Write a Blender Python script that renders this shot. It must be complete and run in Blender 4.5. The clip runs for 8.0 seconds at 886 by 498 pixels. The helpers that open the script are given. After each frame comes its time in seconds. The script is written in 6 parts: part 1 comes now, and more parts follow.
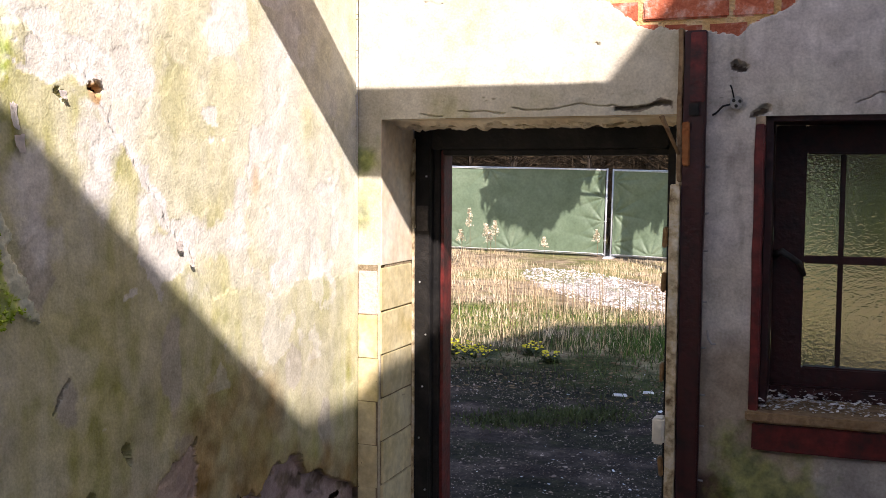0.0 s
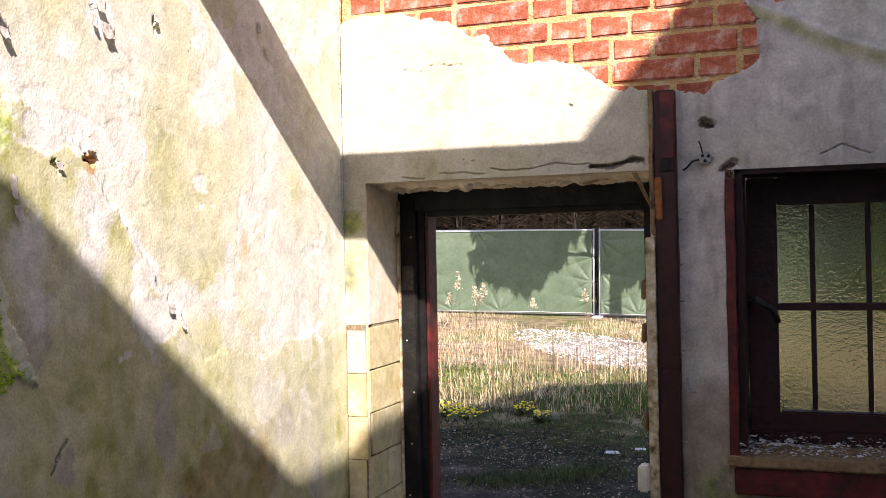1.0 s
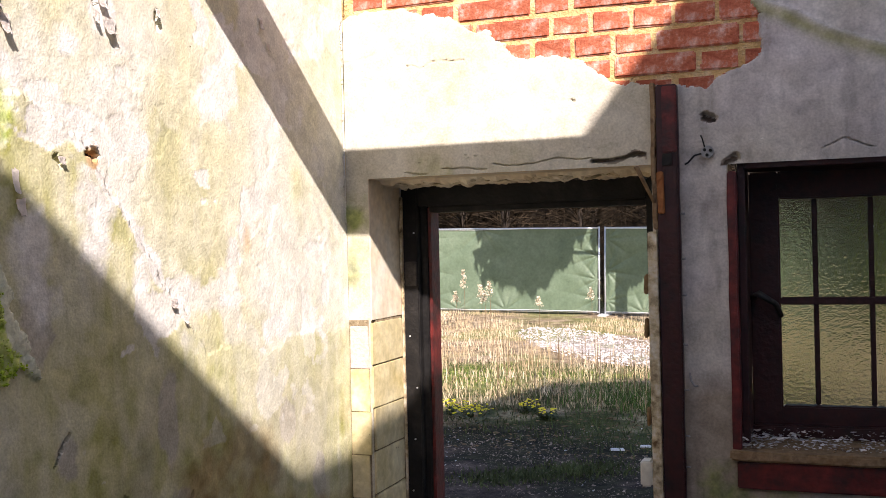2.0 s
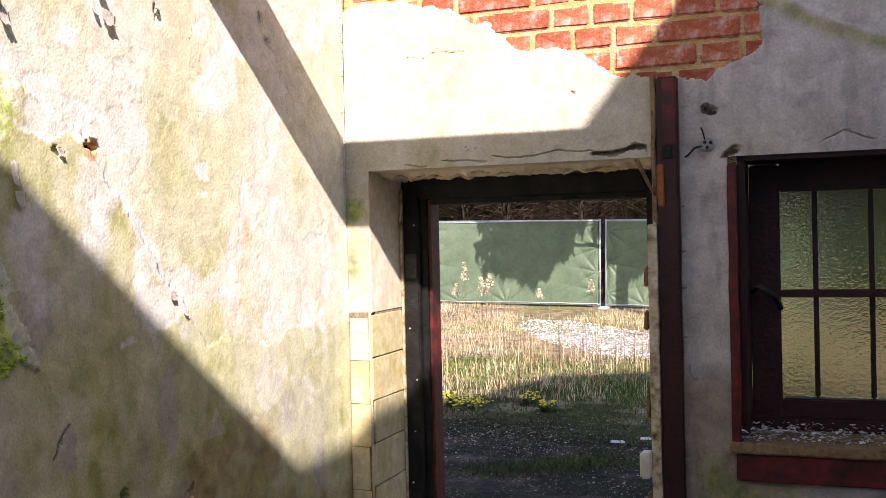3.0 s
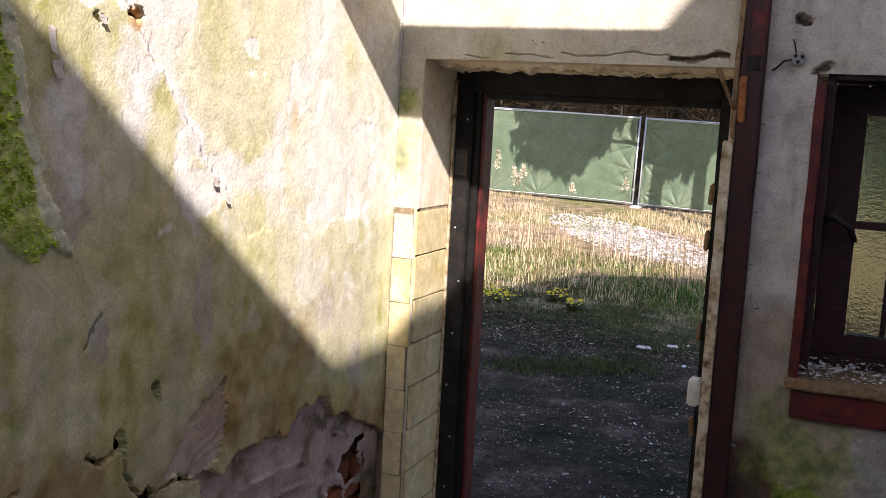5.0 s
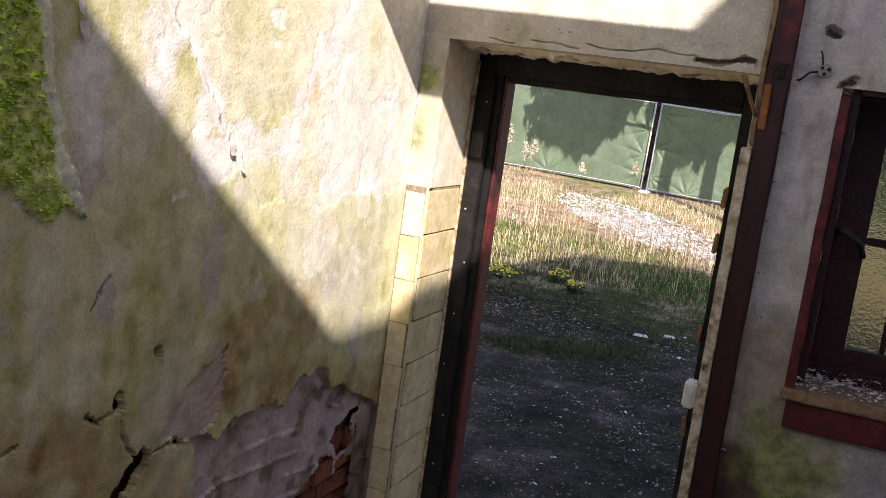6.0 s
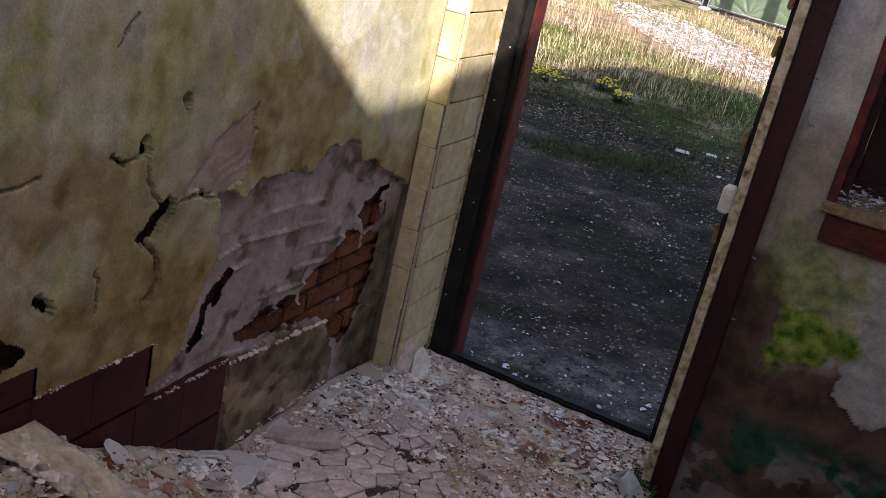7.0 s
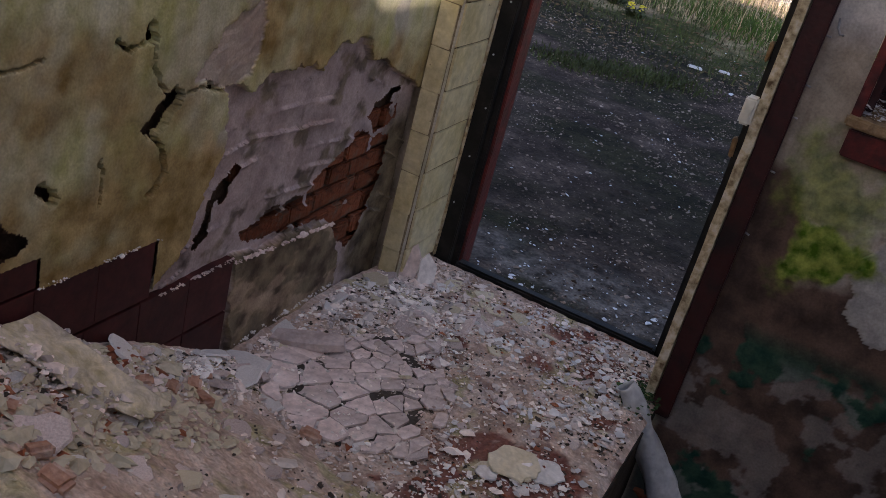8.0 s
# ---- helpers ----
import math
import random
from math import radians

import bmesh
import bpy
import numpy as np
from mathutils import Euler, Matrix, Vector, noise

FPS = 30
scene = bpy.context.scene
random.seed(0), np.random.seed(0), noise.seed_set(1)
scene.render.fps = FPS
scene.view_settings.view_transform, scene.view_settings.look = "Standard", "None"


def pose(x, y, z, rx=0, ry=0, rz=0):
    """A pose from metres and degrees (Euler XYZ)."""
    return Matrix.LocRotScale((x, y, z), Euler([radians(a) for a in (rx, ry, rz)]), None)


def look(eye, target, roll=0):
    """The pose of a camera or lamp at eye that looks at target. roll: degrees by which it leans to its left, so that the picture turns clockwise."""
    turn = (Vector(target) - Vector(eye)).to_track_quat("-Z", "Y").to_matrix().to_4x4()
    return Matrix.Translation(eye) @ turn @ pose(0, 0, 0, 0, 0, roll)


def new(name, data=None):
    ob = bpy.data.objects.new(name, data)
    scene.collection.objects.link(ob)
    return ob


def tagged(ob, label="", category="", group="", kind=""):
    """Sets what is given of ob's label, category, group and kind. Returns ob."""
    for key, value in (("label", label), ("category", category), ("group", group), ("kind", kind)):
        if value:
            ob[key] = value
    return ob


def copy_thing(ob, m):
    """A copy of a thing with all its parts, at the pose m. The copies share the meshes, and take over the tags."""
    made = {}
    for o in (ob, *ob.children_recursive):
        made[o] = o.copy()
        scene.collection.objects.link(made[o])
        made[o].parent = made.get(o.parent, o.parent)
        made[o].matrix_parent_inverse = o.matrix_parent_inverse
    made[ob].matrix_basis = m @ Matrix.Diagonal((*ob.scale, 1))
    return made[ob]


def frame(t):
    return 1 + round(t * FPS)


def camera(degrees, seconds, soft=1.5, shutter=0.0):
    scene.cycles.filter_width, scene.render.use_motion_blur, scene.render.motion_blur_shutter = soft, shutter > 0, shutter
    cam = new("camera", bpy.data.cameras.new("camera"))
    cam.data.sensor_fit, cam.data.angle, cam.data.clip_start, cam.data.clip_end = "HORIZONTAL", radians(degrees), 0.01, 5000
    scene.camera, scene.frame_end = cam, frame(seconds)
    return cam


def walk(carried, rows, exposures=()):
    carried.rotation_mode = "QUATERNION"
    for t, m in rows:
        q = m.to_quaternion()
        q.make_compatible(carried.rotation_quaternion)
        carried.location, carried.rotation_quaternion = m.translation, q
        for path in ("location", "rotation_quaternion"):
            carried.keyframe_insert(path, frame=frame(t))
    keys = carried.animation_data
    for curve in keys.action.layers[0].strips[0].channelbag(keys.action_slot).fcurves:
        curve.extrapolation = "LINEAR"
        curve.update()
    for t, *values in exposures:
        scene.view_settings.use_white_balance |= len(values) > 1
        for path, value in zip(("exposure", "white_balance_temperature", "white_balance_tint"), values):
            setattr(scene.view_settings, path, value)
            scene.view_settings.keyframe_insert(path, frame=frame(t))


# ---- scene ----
cam = camera(48.0, 8.0, soft=0.9)

PATH = [
    (0, (1.431, -3.047, 1.739), (0.739, -1.175, 1.611), 0.4),
    (0.5, (1.44, -3.102, 1.729), (0.783, -1.214, 1.668), 0.1),
    (1, (1.479, -3.13, 1.721), (0.806, -1.246, 1.723), -1.2),
    (1.5, (1.489, -3.131, 1.708), (0.807, -1.251, 1.714), -1.4),
    (3, (1.494, -3.128, 1.708), (0.808, -1.25, 1.693), -1.3),
    (3.5, (1.49, -3.131, 1.714), (0.805, -1.252, 1.706), -1.3),
    (4, (1.491, -3.13, 1.708), (0.805, -1.252, 1.706), -1.4),
    (4.5, (1.411, -3.037, 1.722), (0.616, -1.209, 1.555), 2.3),
    (4.7, (1.387, -3.012, 1.741), (0.636, -1.17, 1.537), 2.5),
    (5.8, (1.324, -2.97, 1.766), (0.6, -1.137, 1.429), 6.0),
    (6, (1.339, -2.994, 1.797), (0.615, -1.157, 1.48), 7.8),
    (6.5, (1.345, -2.966, 1.781), (0.56, -1.193, 1.291), 9.6),
    (6.6, (1.342, -2.966, 1.777), (0.622, -1.186, 1.218), 11.5),
    (7, (1.343, -2.941, 1.713), (0.65, -1.201, 1.013), 12.8),
    (7.5, (1.325, -2.919, 1.672), (0.702, -1.214, 0.833), 15.3),
    (8, (1.308, -2.911, 1.66), (0.676, -1.216, 0.806), 15.0),
]
walk(cam, [(t, look(e, g, r)) for t, e, g, r in PATH], exposures=[(0.0, 1.98, 6680, 22), (6.6, 1.98, 6680, 22), (8.0, 2.1, 6680, 24)])

# ---- light: clear sky and a low sun from behind, shaped by added walls ----
SUN_WAY = Vector((-0.8, 1.35, -1.0)).normalized()
world = bpy.data.worlds.new("sky")
world.use_nodes = True
scene.world = world
sky = world.node_tree.nodes.new("ShaderNodeTexSky")
sky.sky_type, sky.sun_disc = "NISHITA", False
sky.sun_elevation = math.asin(-SUN_WAY.z)
sky.sun_rotation = math.atan2(-SUN_WAY.x, -SUN_WAY.y)
world.node_tree.links.new(sky.outputs[0], world.node_tree.nodes["Background"].inputs[0])
world.node_tree.nodes["Background"].inputs[1].default_value = 0.075
lamp = bpy.data.lights.new("sun", "SUN")
lamp.energy, lamp.angle, lamp.color = 2.4, radians(0.45), (1.0, 0.96, 0.91)
sun = new("sun", lamp)
sun.matrix_world = look((8, -14, 12), Vector((8, -14, 12)) + SUN_WAY)


# ---- materials ----
def material(name, colours, scale=6.0, detail=6.0, rough=0.8, bump=0.3, bump_scale=60.0, fine=None, metal=0.0,
             per_object=0.0, extra=None, coords="Object", per_island=0.0, mottle=0.0, pits=None, stipple=0.0, contrast=(0.84, 1.10)):
    """A surface of two or three colours mixed by noise, with fine grain and relief. extra: rows of (attribute, colour a, colour b, scale).
    pits: (colour, scale, threshold) of chips and specks. stipple: strength of a coarser relief."""
    m = bpy.data.materials.new(name)
    m.use_nodes = True
    n, l = m.node_tree.nodes, m.node_tree.links
    bsdf = n["Principled BSDF"]
    tc = n.new("ShaderNodeTexCoord")
    big = n.new("ShaderNodeTexNoise")
    big.inputs["Scale"].default_value, big.inputs["Detail"].default_value = scale, detail
    big.inputs["Roughness"].default_value = 0.65
    l.new(tc.outputs[coords], big.inputs["Vector"])
    ramp = n.new("ShaderNodeValToRGB")
    els = ramp.color_ramp.elements
    while len(els) < len(colours):
        els.new(0.5)
    for k, col in enumerate(colours):
        els[k].position = 0.32 + 0.36 * k / max(1, len(colours) - 1)
        els[k].color = (*col, 1)
    l.new(big.outputs["Fac"], ramp.inputs[0])
    out = ramp.outputs[0]
    small = n.new("ShaderNodeTexNoise")
    small.inputs["Scale"].default_value, small.inputs["Detail"].default_value = bump_scale, 8
    l.new(tc.outputs[coords], small.inputs["Vector"])
    for row in (extra or ()):
        name_a, ca, cb, sc = row
        at = n.new("ShaderNodeAttribute")
        at.attribute_name = name_a
        nz = n.new("ShaderNodeTexNoise")
        nz.inputs["Scale"].default_value, nz.inputs["Detail"].default_value = sc, 6
        l.new(tc.outputs[coords], nz.inputs["Vector"])
        r2 = n.new("ShaderNodeValToRGB")
        r2.color_ramp.elements[0].position, r2.color_ramp.elements[1].position = 0.35, 0.65
        r2.color_ramp.elements[0].color, r2.color_ramp.elements[1].color = (*ca, 1), (*cb, 1)
        l.new(nz.outputs["Fac"], r2.inputs[0])
        mx = n.new("ShaderNodeMix")
        mx.data_type = "RGBA"
        l.new(at.outputs["Fac"], mx.inputs[0])
        l.new(out, mx.inputs[6])
        l.new(r2.outputs[0], mx.inputs[7])
        out = mx.outputs[2]
    grain = n.new("ShaderNodeMix")
    grain.data_type, grain.blend_type = "RGBA", "MULTIPLY"
    grain.inputs[0].default_value = 1.0
    gr = n.new("ShaderNodeMapRange")
    gr.inputs[1].default_value, gr.inputs[2].default_value = 0.3, 0.7
    gr.inputs[3].default_value, gr.inputs[4].default_value = contrast
    l.new(small.outputs["Fac"], gr.inputs[0])
    l.new(out, grain.inputs[6])
    l.new(gr.outputs[0], grain.inputs[7])
    out = grain.outputs[2]
    if mottle:
        mn = n.new("ShaderNodeTexNoise")
        mn.inputs["Scale"].default_value, mn.inputs["Detail"].default_value, mn.inputs["Roughness"].default_value = 17, 12, 0.72
        mn.inputs["Distortion"].default_value = 0.6
        l.new(tc.outputs[coords], mn.inputs["Vector"])
        mr = n.new("ShaderNodeMapRange")
        mr.inputs[1].default_value, mr.inputs[2].default_value = 0.32, 0.62
        mr.inputs[3].default_value, mr.inputs[4].default_value = 1 - mottle, 1 + 0.3 * mottle
        l.new(mn.outputs["Fac"], mr.inputs[0])
        mm = n.new("ShaderNodeMix")
        mm.data_type, mm.blend_type = "RGBA", "MULTIPLY"
        mm.inputs[0].default_value = 1.0
        l.new(out, mm.inputs[6])
        l.new(mr.outputs[0], mm.inputs[7])
        out = mm.outputs[2]
    if per_object or per_island:
        src = n.new("ShaderNodeObjectInfo") if per_object else n.new("ShaderNodeNewGeometry")
        amount = per_object or per_island
        pr = n.new("ShaderNodeMapRange")
        pr.inputs[3].default_value, pr.inputs[4].default_value = 1 - amount, 1 + amount * 0.6
        l.new(src.outputs["Random" if per_object else "Random Per Island"], pr.inputs[0])
        mo = n.new("ShaderNodeMix")
        mo.data_type, mo.blend_type = "RGBA", "MULTIPLY"
        mo.inputs[0].default_value = 1.0
        l.new(out, mo.inputs[6])
        l.new(pr.outputs[0], mo.inputs[7])
        out = mo.outputs[2]
    if pits:
        pn = n.new("ShaderNodeTexNoise")
        pn.inputs["Scale"].default_value, pn.inputs["Detail"].default_value, pn.inputs["Roughness"].default_value = pits[1], 7, 0.7
        l.new(tc.outputs[coords], pn.inputs["Vector"])
        pm = n.new("ShaderNodeMapRange")
        pm.inputs[1].default_value, pm.inputs[2].default_value = pits[2], pits[2] + 0.03
        l.new(pn.outputs["Fac"], pm.inputs[0])
        px = n.new("ShaderNodeMix")
        px.data_type = "RGBA"
        px.inputs[7].default_value = (*pits[0], 1)
        l.new(pm.outputs[0], px.inputs[0])
        l.new(out, px.inputs[6])
        out = px.outputs[2]
    l.new(out, bsdf.inputs["Base Color"])
    bsdf.inputs["Roughness"].default_value = rough
    bsdf.inputs["Metallic"].default_value = metal
    bsdf.inputs["Specular IOR Level"].default_value = 0.12 if rough > 0.75 else 0.25 if rough > 0.5 else 0.5
    if bump:
        bp = n.new("ShaderNodeBump")
        bp.inputs["Strength"].default_value, bp.inputs["Distance"].default_value = bump, 0.01
        l.new(small.outputs["Fac"], bp.inputs["Height"])
        l.new(bp.outputs[0], bsdf.inputs["Normal"])
        if stipple:
            sn = n.new("ShaderNodeTexNoise")
            sn.inputs["Scale"].default_value, sn.inputs["Detail"].default_value, sn.inputs["Roughness"].default_value = 62, 4, 0.6
            l.new(tc.outputs[coords], sn.inputs["Vector"])
            sb = n.new("ShaderNodeBump")
            sb.inputs["Strength"].default_value, sb.inputs["Distance"].default_value = stipple, 0.012
            l.new(sn.outputs["Fac"], sb.inputs["Height"])
            l.new(sb.outputs[0], bp.inputs["Normal"])
    return m


M_LEFT = material("algae_stained_shaded_plaster", [(0.60, 0.565, 0.36), (0.69, 0.66, 0.48), (0.76, 0.735, 0.63)], 3.2, 9, 0.85, 0.22, 150, extra=[
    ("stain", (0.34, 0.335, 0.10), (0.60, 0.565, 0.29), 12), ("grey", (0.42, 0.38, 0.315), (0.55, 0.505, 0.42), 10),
    ("white", (0.80, 0.785, 0.74), (0.72, 0.69, 0.62), 14), ("rust", (0.60, 0.36, 0.17), (0.64, 0.52, 0.32), 9),
    ("low", (0.22, 0.135, 0.04), (0.48, 0.345, 0.155), 13),
    ("render", (0.37, 0.28, 0.26), (0.54, 0.435, 0.41), 9), ("damp", (0.07, 0.05, 0.035), (0.24, 0.19, 0.12), 13),
    ("moss", (0.27, 0.39, 0.02), (0.70, 0.74, 0.27), 34)], mottle=0.24, stipple=0.10, contrast=(0.85, 1.10), pits=((0.17, 0.13, 0.07), 30, 0.70))
M_MOSS = material("cushion_moss", [(0.20, 0.33, 0.015), (0.42, 0.54, 0.06), (0.62, 0.68, 0.24)], 14, 5, 0.9, 0, 40, per_island=0.35)
M_DOORWALL = material("worn_cream_plaster", [(0.50, 0.455, 0.33), (0.58, 0.535, 0.42), (0.62, 0.585, 0.49)], 4, 8, 0.85, 0.12, 130, extra=[
    ("lilac", (0.45, 0.40, 0.385), (0.71, 0.65, 0.61), 8), ("tan", (0.24, 0.185, 0.125), (0.42, 0.34, 0.25), 9),
    ("brown", (0.055, 0.036, 0.028), (0.15, 0.095, 0.07), 9), ("green", (0.012, 0.045, 0.032), (0.045, 0.095, 0.06), 18),
    ("white", (0.30, 0.28, 0.26), (0.46, 0.43, 0.39), 10), ("stain", (0.26, 0.26, 0.07), (0.48, 0.43, 0.23), 16),
    ("moss", (0.06, 0.13, 0.008), (0.32, 0.37, 0.075), 26)], mottle=0.24, stipple=0.07, contrast=(0.84, 1.10), pits=((0.16, 0.13, 0.10), 24, 0.735))
M_BRICK = material("red_brick", [(0.36, 0.085, 0.045), (0.50, 0.15, 0.08), (0.66, 0.42, 0.34)], 22, 7, 0.9, 0.6, 120, per_object=0.25)
M_BRICK_DARK = material("damp_brick", [(0.08, 0.035, 0.022), (0.27, 0.085, 0.04), (0.19, 0.115, 0.08)], 20, 6, 0.9, 0.8, 90, per_object=0.35)
M_FRAG = material("dusty_brick_bit", [(0.38, 0.17, 0.10), (0.50, 0.29, 0.20), (0.55, 0.42, 0.34)], 18, 6, 0.9, 0.6, 90, per_object=0.2)
M_MORTAR = material("sandy_mortar", [(0.58, 0.34, 0.13), (0.66, 0.44, 0.20), (0.70, 0.55, 0.34)], 18, 6, 0.95, 0.8, 140)
M_MORTAR_GREY = material("damp_mortar", [(0.10, 0.065, 0.05), (0.20, 0.12, 0.08)], 18, 6, 0.95, 0.8, 120)
M_CORE = material("raw_masonry", [(0.35, 0.28, 0.2), (0.5, 0.42, 0.32)], 8, 6, 0.95, 0.6, 60)
M_TILE = material("cream_glazed_tile", [(0.58, 0.465, 0.20), (0.70, 0.595, 0.34), (0.74, 0.665, 0.44)], 5, 7, 0.35, 0.03, 40, per_object=0.10, mottle=0.22, pits=((0.14, 0.09, 0.045), 30, 0.665))
M_TILE_PINK = material("bare_tile_bed", [(0.56, 0.44, 0.36), (0.64, 0.52, 0.44)], 15, 6, 0.9, 0.6, 80)
M_GROUT = material("tile_bed", [(0.17, 0.125, 0.07), (0.38, 0.31, 0.20)], 30, 6, 0.95, 0.6, 120)
M_TILE_RED = material("oxblood_skirting_tile", [(0.048, 0.011, 0.011), (0.082, 0.019, 0.018)], 10, 6, 0.52, 0.06, 50, per_object=0.15, mottle=0.4, pits=((0.30, 0.22, 0.19), 60, 0.74))
M_REVEAL = material("peach_plaster", [(0.68, 0.55, 0.38), (0.73, 0.63, 0.47), (0.76, 0.70, 0.58)], 7, 6, 0.85, 0.2, 40)
M_FRAME_DARK = material("black_painted_wood", [(0.007, 0.0065, 0.0065), (0.012, 0.011, 0.010), (0.028, 0.025, 0.022)], 10, 6, 0.6, 0.25, 70, pits=((0.30, 0.29, 0.27), 75, 0.745))
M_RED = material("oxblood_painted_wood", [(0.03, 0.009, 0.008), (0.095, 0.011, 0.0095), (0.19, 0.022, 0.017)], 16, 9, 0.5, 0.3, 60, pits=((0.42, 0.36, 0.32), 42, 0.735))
# Darker copy of the oxblood paint, with shade put into the colour.
M_RED_SHADED = material("shaded_red_painted_wood", [(0.018, 0.004, 0.004), (0.042, 0.006, 0.0055), (0.009, 0.004, 0.0035)], 9, 7, 0.5, 0.3, 60, pits=((0.20, 0.12, 0.10), 48, 0.75))
M_WOOD = material("weathered_bare_wood", [(0.20, 0.12, 0.06), (0.30, 0.20, 0.11), (0.12, 0.07, 0.04)], 20, 6, 0.85, 0.6, 70)
M_RUSTWOOD = material("orange_brown_wood", [(0.30, 0.10, 0.035), (0.36, 0.16, 0.06)], 20, 6, 0.85, 0.6, 70)
M_WHITE = material("chipped_cream_paint", [(0.12, 0.07, 0.03), (0.54, 0.44, 0.27), (0.74, 0.69, 0.58)], 26, 9, 0.55, 0.4, 60)
M_PLASTIC = material("yellowed_plastic", [(0.66, 0.62, 0.50), (0.72, 0.69, 0.58)], 12, 4, 0.45, 0.05, 50)
M_METAL = material("dull_metal", [(0.30, 0.29, 0.28), (0.45, 0.44, 0.42)], 30, 4, 0.5, 0.2, 90, metal=0.8)
M_IRON = material("dark_iron", [(0.04, 0.038, 0.036), (0.09, 0.08, 0.07)], 20, 5, 0.6, 0.3, 80, metal=0.3)
M_ZINC = material("galvanised_steel", [(0.55, 0.57, 0.6), (0.7, 0.72, 0.74)], 12, 4, 0.45, 0.05, 60, metal=0.6)
M_TARP = material("green_tarpaulin", [(0.085, 0.120, 0.072), (0.105, 0.145, 0.090), (0.130, 0.170, 0.110)], 1.5, 6, 0.51, 0.12, 18)
M_TARP_HEM = material("pale_tarpaulin_hem", [(0.6, 0.62, 0.6), (0.75, 0.76, 0.74)], 10, 4, 0.5, 0.05, 40)
M_CONCRETE_FOOT = material("concrete_foot", [(0.42, 0.42, 0.40), (0.55, 0.55, 0.52)], 10, 5, 0.9, 0.4, 60)
M_GROUND = material("yard_ground", [(0.022, 0.014, 0.0105), (0.066, 0.046, 0.035), (0.15, 0.107, 0.083)], 4, 12, 0.92, 0.9, 60, contrast=(0.6, 1.3), mottle=0.55, extra=[
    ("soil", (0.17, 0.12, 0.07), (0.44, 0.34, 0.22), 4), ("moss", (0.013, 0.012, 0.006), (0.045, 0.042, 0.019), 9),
    ("step", (0.06, 0.05, 0.04), (0.24, 0.21, 0.18), 13), ("rubble", (0.30, 0.25, 0.20), (0.60, 0.55, 0.49), 7),
    ("grass", (0.09, 0.15, 0.02), (0.26, 0.29, 0.06), 5)])
M_DUST = material("plaster_dust", [(0.36, 0.235, 0.17), (0.66, 0.49, 0.385), (0.80, 0.66, 0.56)], 9, 10, 0.95, 1.0, 90, contrast=(0.72, 1.15), mottle=0.32, extra=[
    ("red", (0.17, 0.03, 0.02), (0.24, 0.07, 0.045), 14), ("yellow", (0.46, 0.38, 0.20), (0.55, 0.48, 0.30), 18)])
M_SLAB = material("slab_edge", [(0.05, 0.04, 0.03), (0.10, 0.08, 0.065)], 8, 6, 0.95, 0.8, 50)
M_SHARD = material("plaster_piece", [(0.60, 0.465, 0.405), (0.75, 0.605, 0.54), (0.82, 0.70, 0.635)], 11, 6, 0.9, 0.5, 70, per_object=0.24, mottle=0.2)
M_SHARD_WHITE = material("white_plaster_piece", [(0.74, 0.68, 0.62), (0.86, 0.81, 0.75)], 11, 6, 0.85, 0.4, 70, per_object=0.12, mottle=0.15)
M_SHARD_YELLOW = material("yellow_plaster_piece", [(0.60, 0.50, 0.33), (0.70, 0.62, 0.46)], 11, 6, 0.85, 0.4, 70, per_object=0.15)
M_CHIPS = material("rubble_chips", [(0.55, 0.40, 0.32), (0.82, 0.69, 0.60), (0.92, 0.86, 0.79)], 3, 4, 0.9, 0.3, 70, per_island=0.50)
M_CHIPS_RED = material("brick_crumbs", [(0.30, 0.09, 0.045), (0.42, 0.17, 0.09)], 5, 4, 0.9, 0.4, 70, per_island=0.35)
M_PAPER = material("pale_litter", [(0.68, 0.68, 0.68), (0.80, 0.80, 0.80)], 5, 3, 0.8, 0.1, 40, per_island=0.25)
M_FLAKES = material("white_paint_flakes", [(0.60, 0.56, 0.53), (0.78, 0.75, 0.72)], 5, 3, 0.7, 0.1, 40, per_island=0.3)
M_STONES = material("pale_stones", [(0.40, 0.36, 0.32), (0.72, 0.68, 0.63)], 2, 4, 0.9, 0.3, 30, per_island=0.35)
M_GRAVEL = material("yard_gravel", [(0.11, 0.078, 0.062), (0.40, 0.31, 0.245)], 2, 4, 0.9, 0.3, 30, per_island=0.75)
M_GRASS = material("green_grass", [(0.035, 0.042, 0.014), (0.08, 0.10, 0.03)], 1.5, 3, 0.7, 0, 20, per_island=0.4)
M_GRASS_FRESH = material("fresh_grass", [(0.045, 0.095, 0.016), (0.09, 0.155, 0.028)], 1.5, 3, 0.7, 0, 20, per_island=0.4)
M_DRY = material("dry_grass", [(0.34, 0.24, 0.13), (0.55, 0.43, 0.26), (0.70, 0.60, 0.44)], 1.2, 3, 0.8, 0, 20, per_island=0.35)
M_STALK = material("brown_stalk", [(0.12, 0.08, 0.045), (0.22, 0.15, 0.08)], 1.5, 3, 0.85, 0, 20, per_island=0.3)
M_PLUME = material("seed_plume", [(0.48, 0.40, 0.27), (0.62, 0.55, 0.42)], 20, 3, 0.9, 0, 30)
M_YELLOW = material("yellow_petal", [(0.62, 0.52, 0.02), (0.72, 0.62, 0.05)], 30, 3, 0.7, 0, 30)
M_BARK = material("dark_bark", [(0.02, 0.016, 0.013), (0.05, 0.04, 0.03)], 8, 6, 0.95, 0.8, 20)
M_TWIG = material("bare_twig", [(0.014, 0.010, 0.007), (0.085, 0.062, 0.038)], 2, 3, 0.9, 0, 20, per_island=0.6)
M_NEEDLE = material("conifer_needles", [(0.02, 0.045, 0.015), (0.05, 0.09, 0.03)], 2, 3, 0.8, 0, 20, per_island=0.4)
